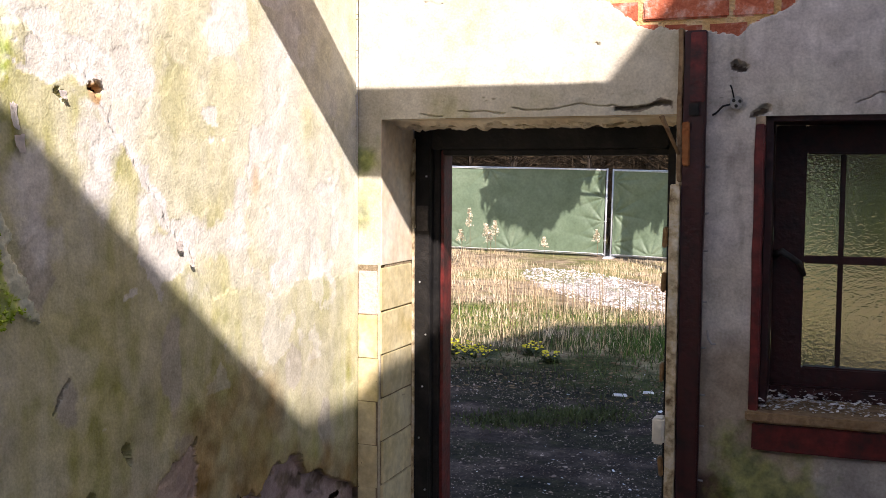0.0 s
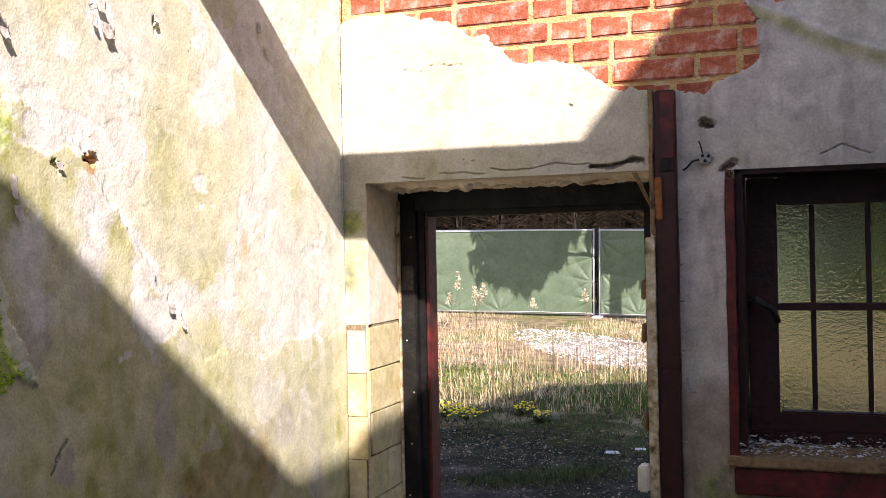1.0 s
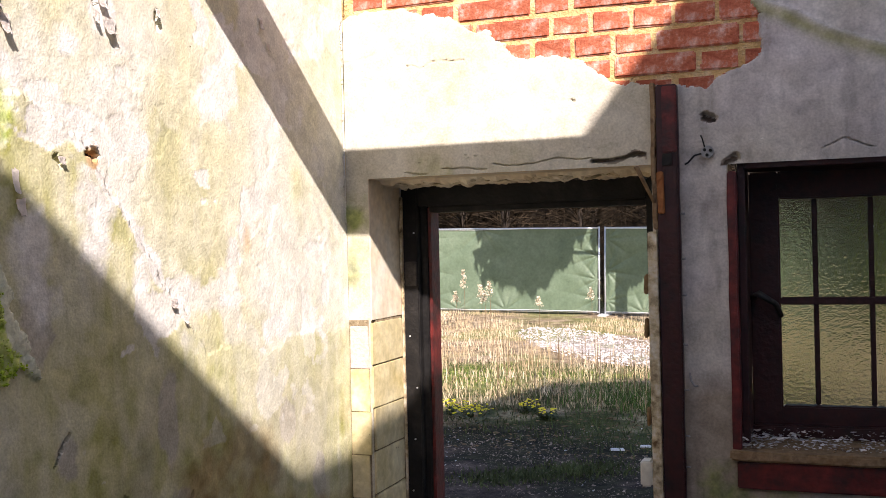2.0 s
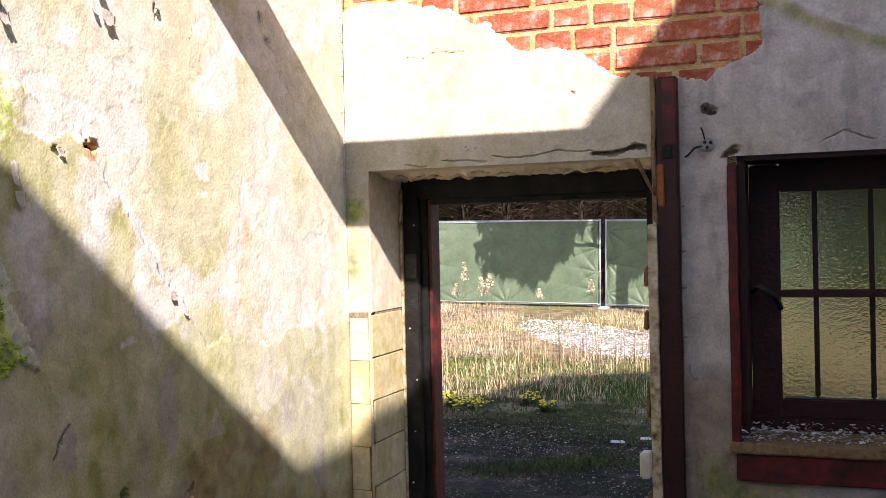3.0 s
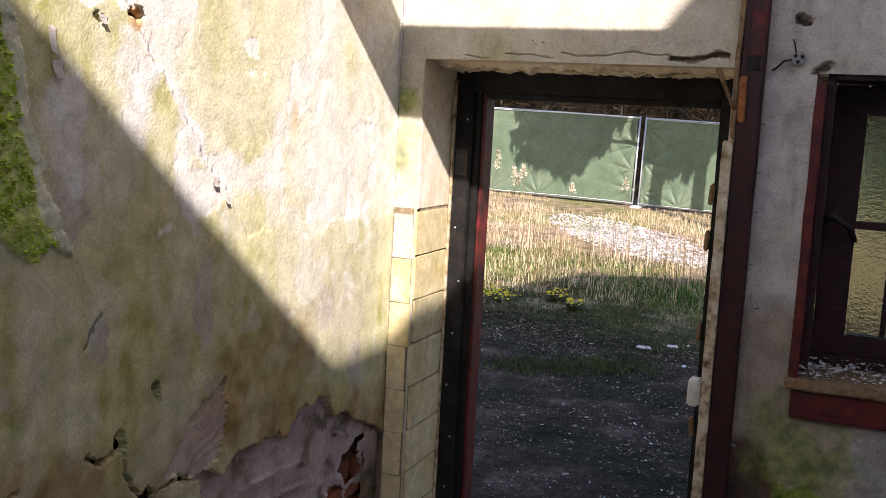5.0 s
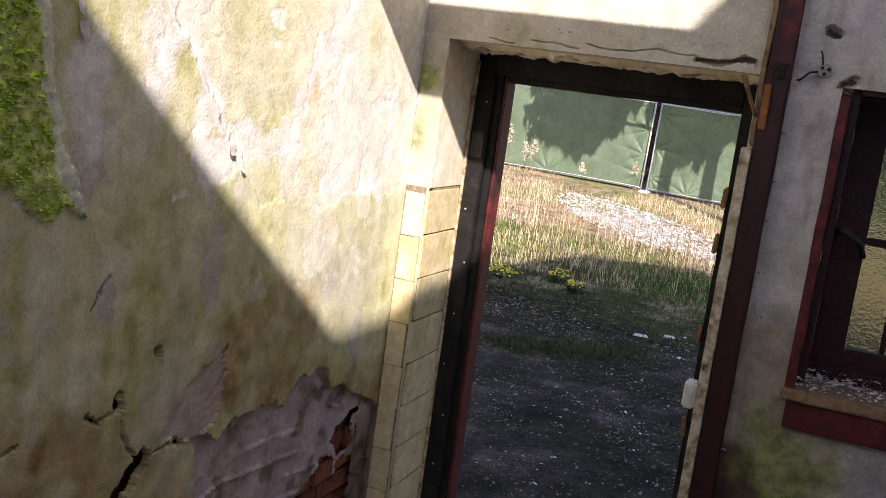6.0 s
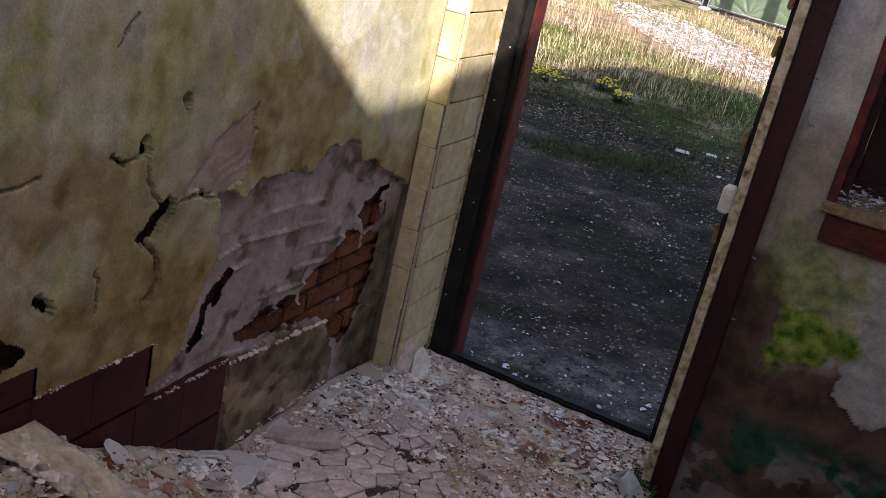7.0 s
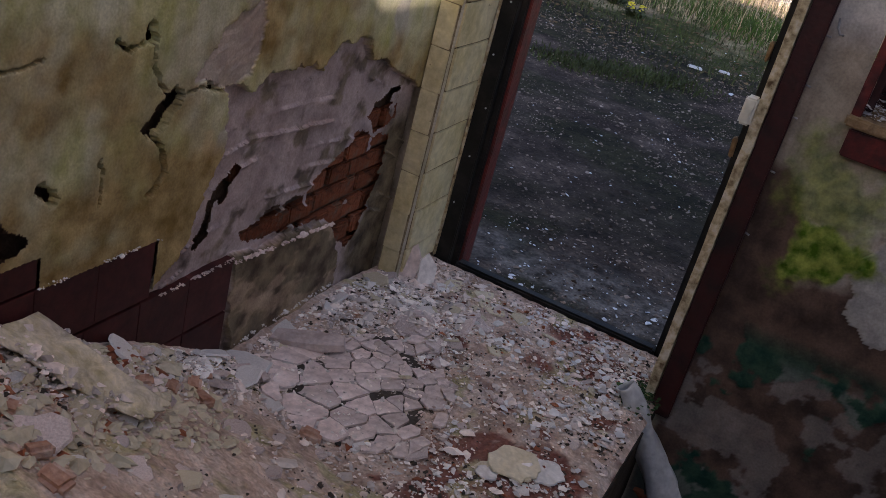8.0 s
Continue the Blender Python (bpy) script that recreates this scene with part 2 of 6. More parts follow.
M_LEAF = material("ivy_leaves", [(0.08, 0.13, 0.02), (0.22, 0.26, 0.04)], 2, 3, 0.6, 0, 20, per_island=0.4)
M_PIPE = material("grey_flexible_duct", [(0.40, 0.40, 0.39), (0.58, 0.58, 0.56)], 10, 5, 0.5, 0.3, 40)
M_CARD = material("torn_yellow_lining", [(0.56, 0.46, 0.25), (0.68, 0.58, 0.41), (0.66, 0.57, 0.48)], 14, 9, 0.85, 0.5, 60, mottle=0.5)
M_PLAIN = material("plain_wall_plaster", [(0.62, 0.60, 0.55), (0.75, 0.73, 0.68)], 3, 7, 0.9, 0.4, 60)

M_GLASS = bpy.data.materials.new("rippled_glass")
M_GLASS.use_nodes = True
_n, _l = M_GLASS.node_tree.nodes, M_GLASS.node_tree.links
_b = _n["Principled BSDF"]
_b.inputs["Base Color"].default_value = (0.39, 0.41, 0.32, 1)
_b.inputs["Transmission Weight"].default_value, _b.inputs["Roughness"].default_value, _b.inputs["IOR"].default_value = 1.0, 0.03, 1.4
_t = _n.new("ShaderNodeTexCoord")
_v = _n.new("ShaderNodeTexNoise")
_v.inputs["Scale"].default_value, _v.inputs["Detail"].default_value = 105, 1
_l.new(_t.outputs["Object"], _v.inputs["Vector"])
_p = _n.new("ShaderNodeBump")
_p.inputs["Strength"].default_value, _p.inputs["Distance"].default_value = 0.6, 0.0035
_l.new(_v.outputs["Fac"], _p.inputs["Height"])
_l.new(_p.outputs[0], _b.inputs["Normal"])


# ---- small tools ----
rng = np.random.default_rng(7)


def lattice(seed, n=64):
    return np.random.default_rng(seed).random((n, n))


def vnoise(u, v, seed):
    """Smooth value noise of unit cell size, 0 to 1."""
    g = lattice(seed)
    iu, iv = np.floor(u).astype(int), np.floor(v).astype(int)
    fu, fv = u - iu, v - iv
    fu, fv = fu * fu * (3 - 2 * fu), fv * fv * (3 - 2 * fv)
    a, b = g[iu % 64, iv % 64], g[(iu + 1) % 64, iv % 64]
    c, d = g[iu % 64, (iv + 1) % 64], g[(iu + 1) % 64, (iv + 1) % 64]
    return (a * (1 - fu) + b * fu) * (1 - fv) + (c * (1 - fu) + d * fu) * fv


def fbm(u, v, scale, seed, octaves=4):
    total, amp, norm = 0.0, 1.0, 0.0
    for k in range(octaves):
        total = total + amp * vnoise(u * scale * 2 ** k + 17.3 * k, v * scale * 2 ** k + 5.1 * k, seed + k)
        norm += amp
        amp *= 0.55
    return total / norm


def inside(u, v, poly):
    """Which points lie in the polygon."""
    hit = np.zeros(u.shape, bool)
    for k in range(len(poly)):
        (x0, y0), (x1, y1) = poly[k - 1], poly[k]
        cross = (y0 > v) != (y1 > v)
        if y0 != y1:
            hit ^= cross & (u < (x1 - x0) * (v - y0) / (y1 - y0) + x0)
    return hit


def along(u, v, line):
    """Distance to a broken line."""
    best = np.full(u.shape, 9.0)
    for (x0, y0), (x1, y1) in zip(line, line[1:]):
        dx, dy = x1 - x0, y1 - y0
        t = np.clip(((u - x0) * dx + (v - y0) * dy) / (dx * dx + dy * dy), 0, 1)
        best = np.minimum(best, np.hypot(u - x0 - t * dx, v - y0 - t * dy))
    return best


def sheet_mesh(name, points, faces, mat, masks=None, smooth=True, crisp=None):
    """A mesh from arrays computed in code: points (n, 3), quads or triangles (m, k)."""
    me = bpy.data.meshes.new(name)
    k = faces.shape[1]
    me.vertices.add(len(points))
    me.vertices.foreach_set("co", np.asarray(points, np.float32).ravel())
    me.loops.add(faces.size)
    me.loops.foreach_set("vertex_index", faces.astype(np.int32).ravel())
    me.polygons.add(len(faces))
    me.polygons.foreach_set("loop_start", np.arange(0, faces.size, k, dtype=np.int32))
    me.polygons.foreach_set("loop_total", np.full(len(faces), k, np.int32))
    me.polygons.foreach_set("use_smooth", np.full(len(faces), smooth, bool))
    if crisp is not None:
        v = np.asarray(points)[faces][:, :, crisp[0]]
        me.polygons.foreach_set("use_smooth", (v.max(1) - v.min(1)) < crisp[1])
    for key, values in (masks or {}).items():
        me.attributes.new(key, "FLOAT", "POINT").data.foreach_set("value", np.asarray(values, np.float32).ravel())
    me.update(calc_edges=True)
    me.materials.append(mat)
    return me


def grid_faces(nu, nv, keep=None, flip=False):
    i = np.arange(nu * nv).reshape(nu, nv)
    q = np.stack([i[:-1, :-1], i[1:, :-1], i[1:, 1:], i[:-1, 1:]], -1)
    if flip:
        q = q[..., ::-1]
    return q[keep] if keep is not None else q.reshape(-1, 4)


def part(name, bm, mat, parent=None, label=""):
    me = bpy.data.meshes.new(name)
    bm.normal_update()
    bm.to_mesh(me)
    bm.free()
    me.materials.append(mat)
    ob = new(name, me)
    if parent is not None:
        ob.parent = parent
    if label:
        ob["label"] = label
    return ob


def empty(name, place, label, category, group="", kind=""):
    ob = new(name)
    ob.location = place
    return tagged(ob, label, category, group, kind)


def box(a, b, bevel=0.004, wear=0.0, seed=0, cuts=0):
    """A block with rounded and slightly worn edges."""
    bm = bmesh.new()
    bmesh.ops.create_cube(bm, size=1)
    for v in bm.verts:
        v.co = [a[i] + (v.co[i] + 0.5) * (b[i] - a[i]) for i in range(3)]
    if cuts:
        bmesh.ops.subdivide_edges(bm, edges=[e for e in bm.edges if e.calc_length() > 0.25], cuts=cuts, use_grid_fill=True)
    if bevel:
        bmesh.ops.bevel(bm, geom=[e for e in bm.edges if e.calc_face_angle(0) > 0.5], offset=bevel, segments=2, affect="EDGES")
    if wear:
        for v in bm.verts:
            v.co += wear * noise.noise_vector(v.co * 14 + Vector((seed, 0, 0)))
    return bm


def tube(path, radius, sides=8, taper=1.0, squash=1.0):
    """A round bar along a broken line."""
    bm = bmesh.new()
    rings = []
    for k, p in enumerate(path):
        p = Vector(p)
        a = Vector(path[max(0, k - 1)])
        b = Vector(path[min(len(path) - 1, k + 1)])
        way = (b - a).normalized()
        side = way.cross(Vector((0.13, 0.21, 1)) if abs(way.z) < 0.95 else Vector((1, 0.1, 0))).normalized()
        up = side.cross(way)
        r = radius * (1 + (taper - 1) * k / (len(path) - 1))
        rings.append([bm.verts.new(p + r * (math.cos(t) * side + squash * math.sin(t) * up)) for t in (2 * math.pi * s / sides for s in range(sides))])
    for r0, r1 in zip(rings, rings[1:]):
        for s in range(sides):
            bm.faces.new((r0[s], r0[(s + 1) % sides], r1[(s + 1) % sides], r1[s])).smooth = True
    bm.faces.new(rings[0][::-1])
    bm.faces.new(rings[-1])
    return bm


def prism(outline, height, lift=0.0, skew=0.0, inset=0.06):
    """A flat broken piece: an outline with thickness and a chamfered rim."""
    bm = bmesh.new()
    c = Vector((sum(p[0] for p in outline) / len(outline), sum(p[1] for p in outline) / len(outline), 0))
    lo = [bm.verts.new((p[0], p[1], lift)) for p in outline]
    hi = [bm.verts.new((p[0] * (1 - inset) + c.x * inset, p[1] * (1 - inset) + c.y * inset, lift + height + skew * random.uniform(-1, 1))) for p in outline]
    n = len(outline)
    for k in range(n):
        bm.faces.new((lo[k], lo[(k + 1) % n], hi[(k + 1) % n], hi[k]))
    bm.faces.new(hi)
    bm.faces.new(lo[::-1])
    return bm


def ragged(r, n, seed, stretch=1.0):
    g = random.Random(seed)
    return [(r * g.uniform(0.6, 1.1) * math.cos(a) * stretch, r * g.uniform(0.6, 1.1) * math.sin(a)) for a in
            sorted(2 * math.pi * (k + g.uniform(-0.35, 0.35)) / n for k in range(n))]


def scatter(name, places, sizes, mat, label, category, flat=1.0, seed=0, squash_z=1.0):
    """Many small angular bits as one mesh of kind stuff."""
    g = np.random.default_rng(seed)
    rim = [(math.cos(k * math.pi / 3), math.sin(k * math.pi / 3), 0) for k in range(6)]
    base = np.array(rim + [(0.1, 0, 1), (0, 0.1, -1)], float)
    tri = np.array([(k, (k + 1) % 6, 6) for k in range(6)] + [((k + 1) % 6, k, 7) for k in range(6)])
    n = len(places)
    v = base[None] * g.uniform(0.45, 1.25, (n, 8, 1)) + g.uniform(-0.15, 0.15, (n, 8, 3))
    v[:, :, 1] *= g.uniform(0.5, 1.0, (n, 1))
    v[:, :, 2] *= flat
    a = g.uniform(0, 2 * np.pi, n)
    tilt = g.normal(0, 0.25, n)
    x, y, z = v[..., 0], v[..., 1], v[..., 2]
    y, z = y * np.cos(tilt)[:, None] - z * np.sin(tilt)[:, None], y * np.sin(tilt)[:, None] + z * np.cos(tilt)[:, None]
    x, y = x * np.cos(a)[:, None] - y * np.sin(a)[:, None], x * np.sin(a)[:, None] + y * np.cos(a)[:, None]
    v = np.stack([x, y, z], -1) * np.asarray(sizes)[:, None, None] + np.asarray(places)[:, None, :]
    f = (tri[None] + 8 * np.arange(n)[:, None, None]).reshape(-1, 3)
    return tagged(new(name, sheet_mesh(name, v.reshape(-1, 3), f, mat, smooth=False)), label, category, kind="stuff")


def blades(name, places, heights, widths, mat, label, category, lean=0.3, seed=0):
    """Grass blades or stalks: bent tapered strips, one mesh of kind stuff."""
    g = np.random.default_rng(seed)
    n = len(places)
    a, b = g.uniform(0, 2 * np.pi, n), g.uniform(0, 2 * np.pi, n)
    side = np.stack([np.cos(a), np.sin(a), 0 * a], -1) * np.asarray(widths)[:, None] / 2
    drift = np.stack([np.cos(b), np.sin(b), 0 * b], -1) * (np.abs(g.normal(0, lean, n)) * heights)[:, None]
    h = np.stack([0 * a, 0 * a, np.asarray(heights)], -1)
    p = np.asarray(places)
    v = np.stack([p - side, p + side, p + 0.55 * h + 0.35 * drift + 0.7 * side, p + 0.55 * h + 0.35 * drift - 0.7 * side, p + h + drift], 1)
    f = (np.array([(0, 1, 2), (0, 2, 3), (3, 2, 4)])[None] + 5 * np.arange(n)[:, None, None]).reshape(-1, 3)
    return tagged(new(name, sheet_mesh(name, v.reshape(-1, 3), f, mat, smooth=False)), label, category, kind="stuff")


def structure(ob, label, category):
    return tagged(ob, label, category, kind="structure")


# ---- the masonry shell ----
HEAD, REV_L, REV_R, BACK = 1.955, 0.083, 1.047, 0.28
WIN_L, WIN_R, WIN_B, WIN_T = 1.272, 2.25, 1.075, 1.953

# left wall: core and worn face
structure(part("wall_left", box((-0.34, -7.0, -0.4), (-0.06, 0.3, 3.0), 0), M_MORTAR_GREY), "bare masonry behind the stained plaster", "wall")
PATCH = [(-1.27, 0.33), (-1.223, 0.418), (-1.135, 0.497), (-1.078, 0.634), (-1.028, 0.741), (-1.045, 0.875), (-0.952, 0.851), (-0.891, 0.885), (-0.644, 0.878), (-0.584, 0.91), (-0.474, 0.937), (-0.397, 0.902), (-0.266, 0.832), (-0.15, 0.77), (0.05, 0.68), (0.05, 0.0), (-0.9, 0.0)]
HOLE = [(-0.155, 0.59), (-0.342, 0.60), (-0.367, 0.576), (-0.46, 0.55), (-0.56, 0.494), (-0.612, 0.472), (-0.73, 0.47), (-0.80, 0.455), (-0.90, 0.44), (-0.864, 0.40), (-0.692, 0.365), (-0.445, 0.34), (-0.389, 0.269), (-0.253, 0.183), (-0.14, 0.318), (-0.091, 0.431), (-0.10, 0.55)]
SCARS = [[(-0.96, 0.668), (-1.01, 0.62), (-1.038, 0.545), (-1.098, 0.469), (-1.083, 0.440), (-1.02, 0.47), (-0.98, 0.55), (-0.93, 0.62)], [(-0.30, 0.64), (-0.24, 0.70), (-0.15, 0.74), (-0.09, 0.72), (-0.09, 0.60), (-0.22, 0.60)],
         [(-1.75, 0.76), (-1.69, 0.725), (-1.632, 0.69), (-1.618, 0.655), (-1.67, 0.64), (-1.75, 0.645)]]
SCRAPE = [(-1.171, 0.925), (-1.10, 1.03), (-1.03, 1.08), (-0.978, 1.10), (-0.938, 1.03), (-0.972, 0.90), (-1.035, 0.865), (-1.10, 0.885)]
GREY_PATCH = [(-0.918, 0.370), (-0.445, 0.332), (-0.342, 0.234), (-0.30, 0.10), (-0.30, 0.0), (-0.86, 0.0)]
MOSS = [(-2.3, 1.99), (-1.75, 1.95), (-1.665, 1.93), (-1.615, 1.82), (-1.575, 1.676), (-1.535, 1.57), (-1.497, 1.465), (-1.56, 1.478), (-1.612, 1.442), (-1.65, 1.49), (-1.69, 1.53), (-1.75, 1.515), (-1.80, 1.535), (-2.3, 1.55)]
LAYER = [(-2.4, 2.4), (-1.52, 2.05), (-1.42, 2.0), (-1.344, 1.98), (-1.244, 1.853), (-1.124, 1.722), (-0.968, 1.565), (-0.875, 1.455), (-0.62, 1.43), (-0.3, 1.45), (0.3, 1.44), (0.3, -1.0), (-2.4, -1.0)]
ys = np.concatenate([np.linspace(-7.0, -1.95, 60)[:-1], np.linspace(-1.95, 0.0, 391)])
zs = np.concatenate([np.linspace(-0.1, 2.55, 520), np.linspace(2.55, 3.0, 12)[1:]])
Y, Z = np.meshgrid(ys, zs, indexing="ij")
wy, wz = Y + 0.07 * (fbm(Y, Z, 14, 3) - 0.5), Z + 0.07 * (fbm(Y, Z, 14, 9) - 0.5)
patch, hole, greyp = inside(wy, wz, PATCH), inside(wy, wz, HOLE), inside(wy, wz, GREY_PATCH)
for scar in SCARS:
    hole |= inside(wy, wz, scar)
mossy, layer = inside(wy, wz, MOSS), inside(wy, wz, LAYER)
depth = 0.006 * (fbm(Y, Z, 2.2, 20) - 0.5) + 0.0010 * (fbm(Y, Z, 28, 30, 3) - 0.5)
rough_zone = np.clip((fbm(Y, Z, 3, 35) - 0.45) * 5, 0, 1)
depth += 0.0013 * np.clip(rough_zone, 0.4, 1) * (fbm(Y, Z, 75, 31, 2) - 0.5)
flake = np.clip((fbm(Y, Z, 7, 61, 5) - 0.585) * 60, 0, 1) * (Z > 1.2) * (Y < -0.15)
depth += np.where(layer, 0.0, np.interp(Y, [-1.0, -0.7], [-0.005, -0.0012])) - 0.0014 * flake * (Z > 1.45)
swirl = (Z + 0.06 * fbm(Y, Z, 3, 41) + 0.35 * (Y + 0.62) ** 2 + 0.10 * Y) * 15
ridges = (swirl % 1.0) ** 4 * np.clip((fbm(Y, Z * 2, 5, 44) - 0.48) * 7, 0, 1)
depth = np.where(patch, -0.024 + 0.013 * ridges + 0.012 * (fbm(Y, Z, 8, 45, 5) - 0.5) + 0.004 * (fbm(Y, Z, 60, 46, 3) - 0.5), depth)
scrape = inside(wy, wz, SCRAPE)
depth = np.where(scrape & ~patch, -0.008 + 0.003 * (((Z - 0.5 * Y) * 24 + 4 * fbm(Y, Z, 5, 48)) % 1.0) ** 3 + 0.004 * (fbm(Y, Z, 25, 50, 3) - 0.5), depth)
hole &= ~(patch & (fbm(Y, Z, 16, 49, 3) > 0.8))
depth = np.where(greyp & patch, -0.006 + 0.006 * (fbm(Y, Z, 20, 47) - 0.5), depth)
CRACKS = [([(-1.444, 1.043), (-1.40, 1.018), (-1.36, 1.022), (-1.337, 1.06)], 0.0032), ([(-1.337, 1.062), (-1.325, 0.99), (-1.30, 0.93), (-1.245, 0.885)], 0.0032),
          ([(-1.340, 1.065), (-1.330, 1.03)], 0.012), ([(-1.243, 0.884), (-1.27, 0.862), (-1.304, 0.829)], 0.029), ([(-1.304, 0.829), (-1.27, 0.78), (-1.251, 0.705), (-1.30, 0.665)], 0.008),
          ([(-1.245, 0.885), (-1.17, 0.90), (-1.10, 0.885), (-1.05, 0.87)], 0.0022), ([(-1.13, 0.905), (-1.10, 0.885)], 0.011), ([(-1.222, 1.135), (-1.210, 1.115)], 0.012),
          ([(-1.605, 0.77), (-1.575, 0.735)], 0.013), ([(-1.78, 1.01), (-1.70, 1.017), (-1.62, 1.035)], 0.0028),
          ([(-0.95, 1.10), (-0.96, 1.08)], 0.004), ([(-1.455, 0.80), (-1.44, 0.72), (-1.45, 0.66)], 0.0018), ([(-1.40, 1.33), (-1.45, 1.27)], 0.0015),
          ([(-1.325, 1.945), (-1.295, 1.93)], 0.009), ([(-1.42, 1.925), (-1.405, 1.91)], 0.008), ([(-1.05, 2.31), (-1.04, 2.27)], 0.008), ([(-0.01, 2.5), (-0.008, 1.8)], 0.002),
          ([(-1.33, 2.33), (-1.29, 2.30), (-1.27, 2.24)], 0.005), ([(-1.60, 2.24), (-1.585, 2.17)], 0.006)]
crack = np.zeros(Y.shape)
cy, cz, wobble = Y + 0.022 * (fbm(Y, Z, 30, 5) - 0.5), Z + 0.022 * (fbm(Y, Z, 30, 8) - 0.5), fbm(Y, Z, 25, 11)
for line, w in CRACKS:
    d = along(cy, cz, line) - w * (0.55 + 0.9 * wobble)
    crack = np.maximum(crack, (d < 0.0008) * 1.0)
depth = np.where(crack > 0.5, -0.022, depth)
clump = fbm(Y, Z, 70, 51, 3)
depth = np.where(mossy, 0.006 + 0.011 * (clump - 0.3), depth)


def soft_disc(u, v, cu, cv, ru, rv, seed, strength=1.0, edge=3.5):
    return strength * np.clip(edge * (0.85 - np.hypot((u - cu) / ru, (v - cv) / rv) + 2.2 * (fbm(u, v, 11, seed, 5) - 0.5)), 0, 1)


white = np.maximum(0.85 * flake * (fbm(Y, Z, 3, 63) > 0.45), np.clip((fbm(Y, Z, 5, 60, 5) - 0.58) * 14, 0, 1) * np.clip((Z - 1.3) * 3, 0, 1) * 0.8)
edge_line = along(wy, wz, LAYER[3:7])
white = np.maximum(white, 0.9 * (edge_line < 0.012 + 0.05 * (fbm(Y, Z, 9, 64) - 0.4)))
for cu, cv, ru, rv in [(-1.42, 2.06, 0.11, 0.16), (-1.30, 1.80, 0.07, 0.16), (-1.15, 1.66, 0.06, 0.12), (-0.55, 1.49, 0.13, 0.07), (-0.95, 1.56, 0.10, 0.09), (-1.48, 1.62, 0.05, 0.12), (-1.5, 1.75, 0.06, 0.10), (-1.25, 2.28, 0.06, 0.12), (-0.75, 1.58, 0.2, 0.05)]:
    white = np.maximum(white, soft_disc(Y, Z, cu, cv, ru, rv, 70, 0.9, 1.7))
grey = 0.45 * np.clip((fbm(Y, Z * 0.35, 4.5, 66, 5) - 0.56) * 8, 0, 1) * np.clip((1.45 - Z) * 4, 0, 1)
for cu, cv, ru, rv in [(-1.495, 1.57, 0.045, 0.15), (-1.72, 1.36, 0.10, 0.15), (-1.04, 1.27, 0.04, 0.17), (-0.98, 1.02, 0.05, 0.12), (-1.02, 0.75, 0.05, 0.2), (-0.24, 0.98, 0.05, 0.14), (-0.45, 1.2, 0.05, 0.10), (-1.41, 1.28, 0.03, 0.07)]:
    grey = np.maximum(grey, soft_disc(Y, Z, cu, cv, ru, rv, 76, 0.85))
# Below the sun's shadow edge the algae stain is deepened, painting in shade.
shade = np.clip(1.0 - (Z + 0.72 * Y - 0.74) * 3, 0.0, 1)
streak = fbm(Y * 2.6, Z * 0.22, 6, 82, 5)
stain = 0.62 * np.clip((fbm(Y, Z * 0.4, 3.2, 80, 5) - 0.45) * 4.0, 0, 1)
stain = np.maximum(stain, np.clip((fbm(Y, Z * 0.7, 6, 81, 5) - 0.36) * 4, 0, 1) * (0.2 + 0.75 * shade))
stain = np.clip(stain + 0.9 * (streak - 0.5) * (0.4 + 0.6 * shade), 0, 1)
edge_z = np.interp(Y, [-1.52, -1.344, -1.124, -0.968, -0.875, -0.62, 0.0], [2.05, 1.98, 1.722, 1.565, 1.47, 1.45, 1.45])
upper = np.clip((Z - edge_z) / np.interp(Y, [-1.0, -0.7], [0.03, 0.30]) + 0.5 + 2.4 * (fbm(Y, Z, 6, 69, 5) - 0.5), 0, 1)
stain = stain * (0.85 * upper) + (1 - upper) * np.maximum(stain, np.clip(0.55 + 1.6 * (streak - 0.5) + 0.9 * (fbm(Y, Z, 9, 85, 5) - 0.5), 0.1, 1))
for cu, cv, ru, rv, st in [(-0.60, 1.02, 0.08, 0.07, 1), (-1.05, 1.96, 0.11, 0.14, 0.6), (-0.90, 1.88, 0.10, 0.08, 0.5), (-0.35, 1.86, 0.07, 0.20, 0.6), (-1.56, 1.97, 0.08, 0.12, 1), (-1.53, 2.2, 0.05, 0.2, 0.8), (-0.12, 1.78, 0.05, 0.2, 0.7), (-1.30, 1.47, 0.14, 0.14, 0.8)]:
    stain = np.maximum(stain, soft_disc(Y, Z, cu, cv, ru, rv, 83, st, 2.2))
rust = np.maximum(soft_disc(Y, Z, -0.66, 1.76, 0.035, 0.10, 86, 0.7, 1.2), soft_disc(Y, Z, -1.31, 1.925, 0.03, 0.03, 87, 1.2))
rust = np.maximum(rust, soft_disc(Y, Z, -1.10, 0.68, 0.05, 0.16, 88, 0.9, 1.6))
# Ochre-brown lower wall; its colour also holds the shadow at the base.
low = np.clip((1.08 - Z + 1.2 * (fbm(Y, Z, 5, 90, 5) - 0.5)) * 2.6, 0, 0.97)
white = np.where(layer & (Z < 1.45), 0.45 * white, np.maximum(white, upper * np.clip(0.22 + 2.2 * (fbm(Y, Z * 0.5, 4, 68, 5) - 0.5), 0, 0.7)))
render = np.where((patch | scrape) & ~mossy, np.where(greyp, 0.4, np.where(patch, 1.0, 0.65)), 0.0)
# Damp blotches, spread wider to paint the shadow at the wall's base.
damp = patch * np.maximum(np.clip((Y + 0.24 + 0.3 * (fbm(Y, Z, 9, 92) - 0.5)) * 9, 0, 1) * np.clip((0.70 - Z) * 8, 0, 1), 0.9 * greyp * np.clip((fbm(Y, Z * 2, 7, 93, 4) - 0.41) * 9, 0, 1))
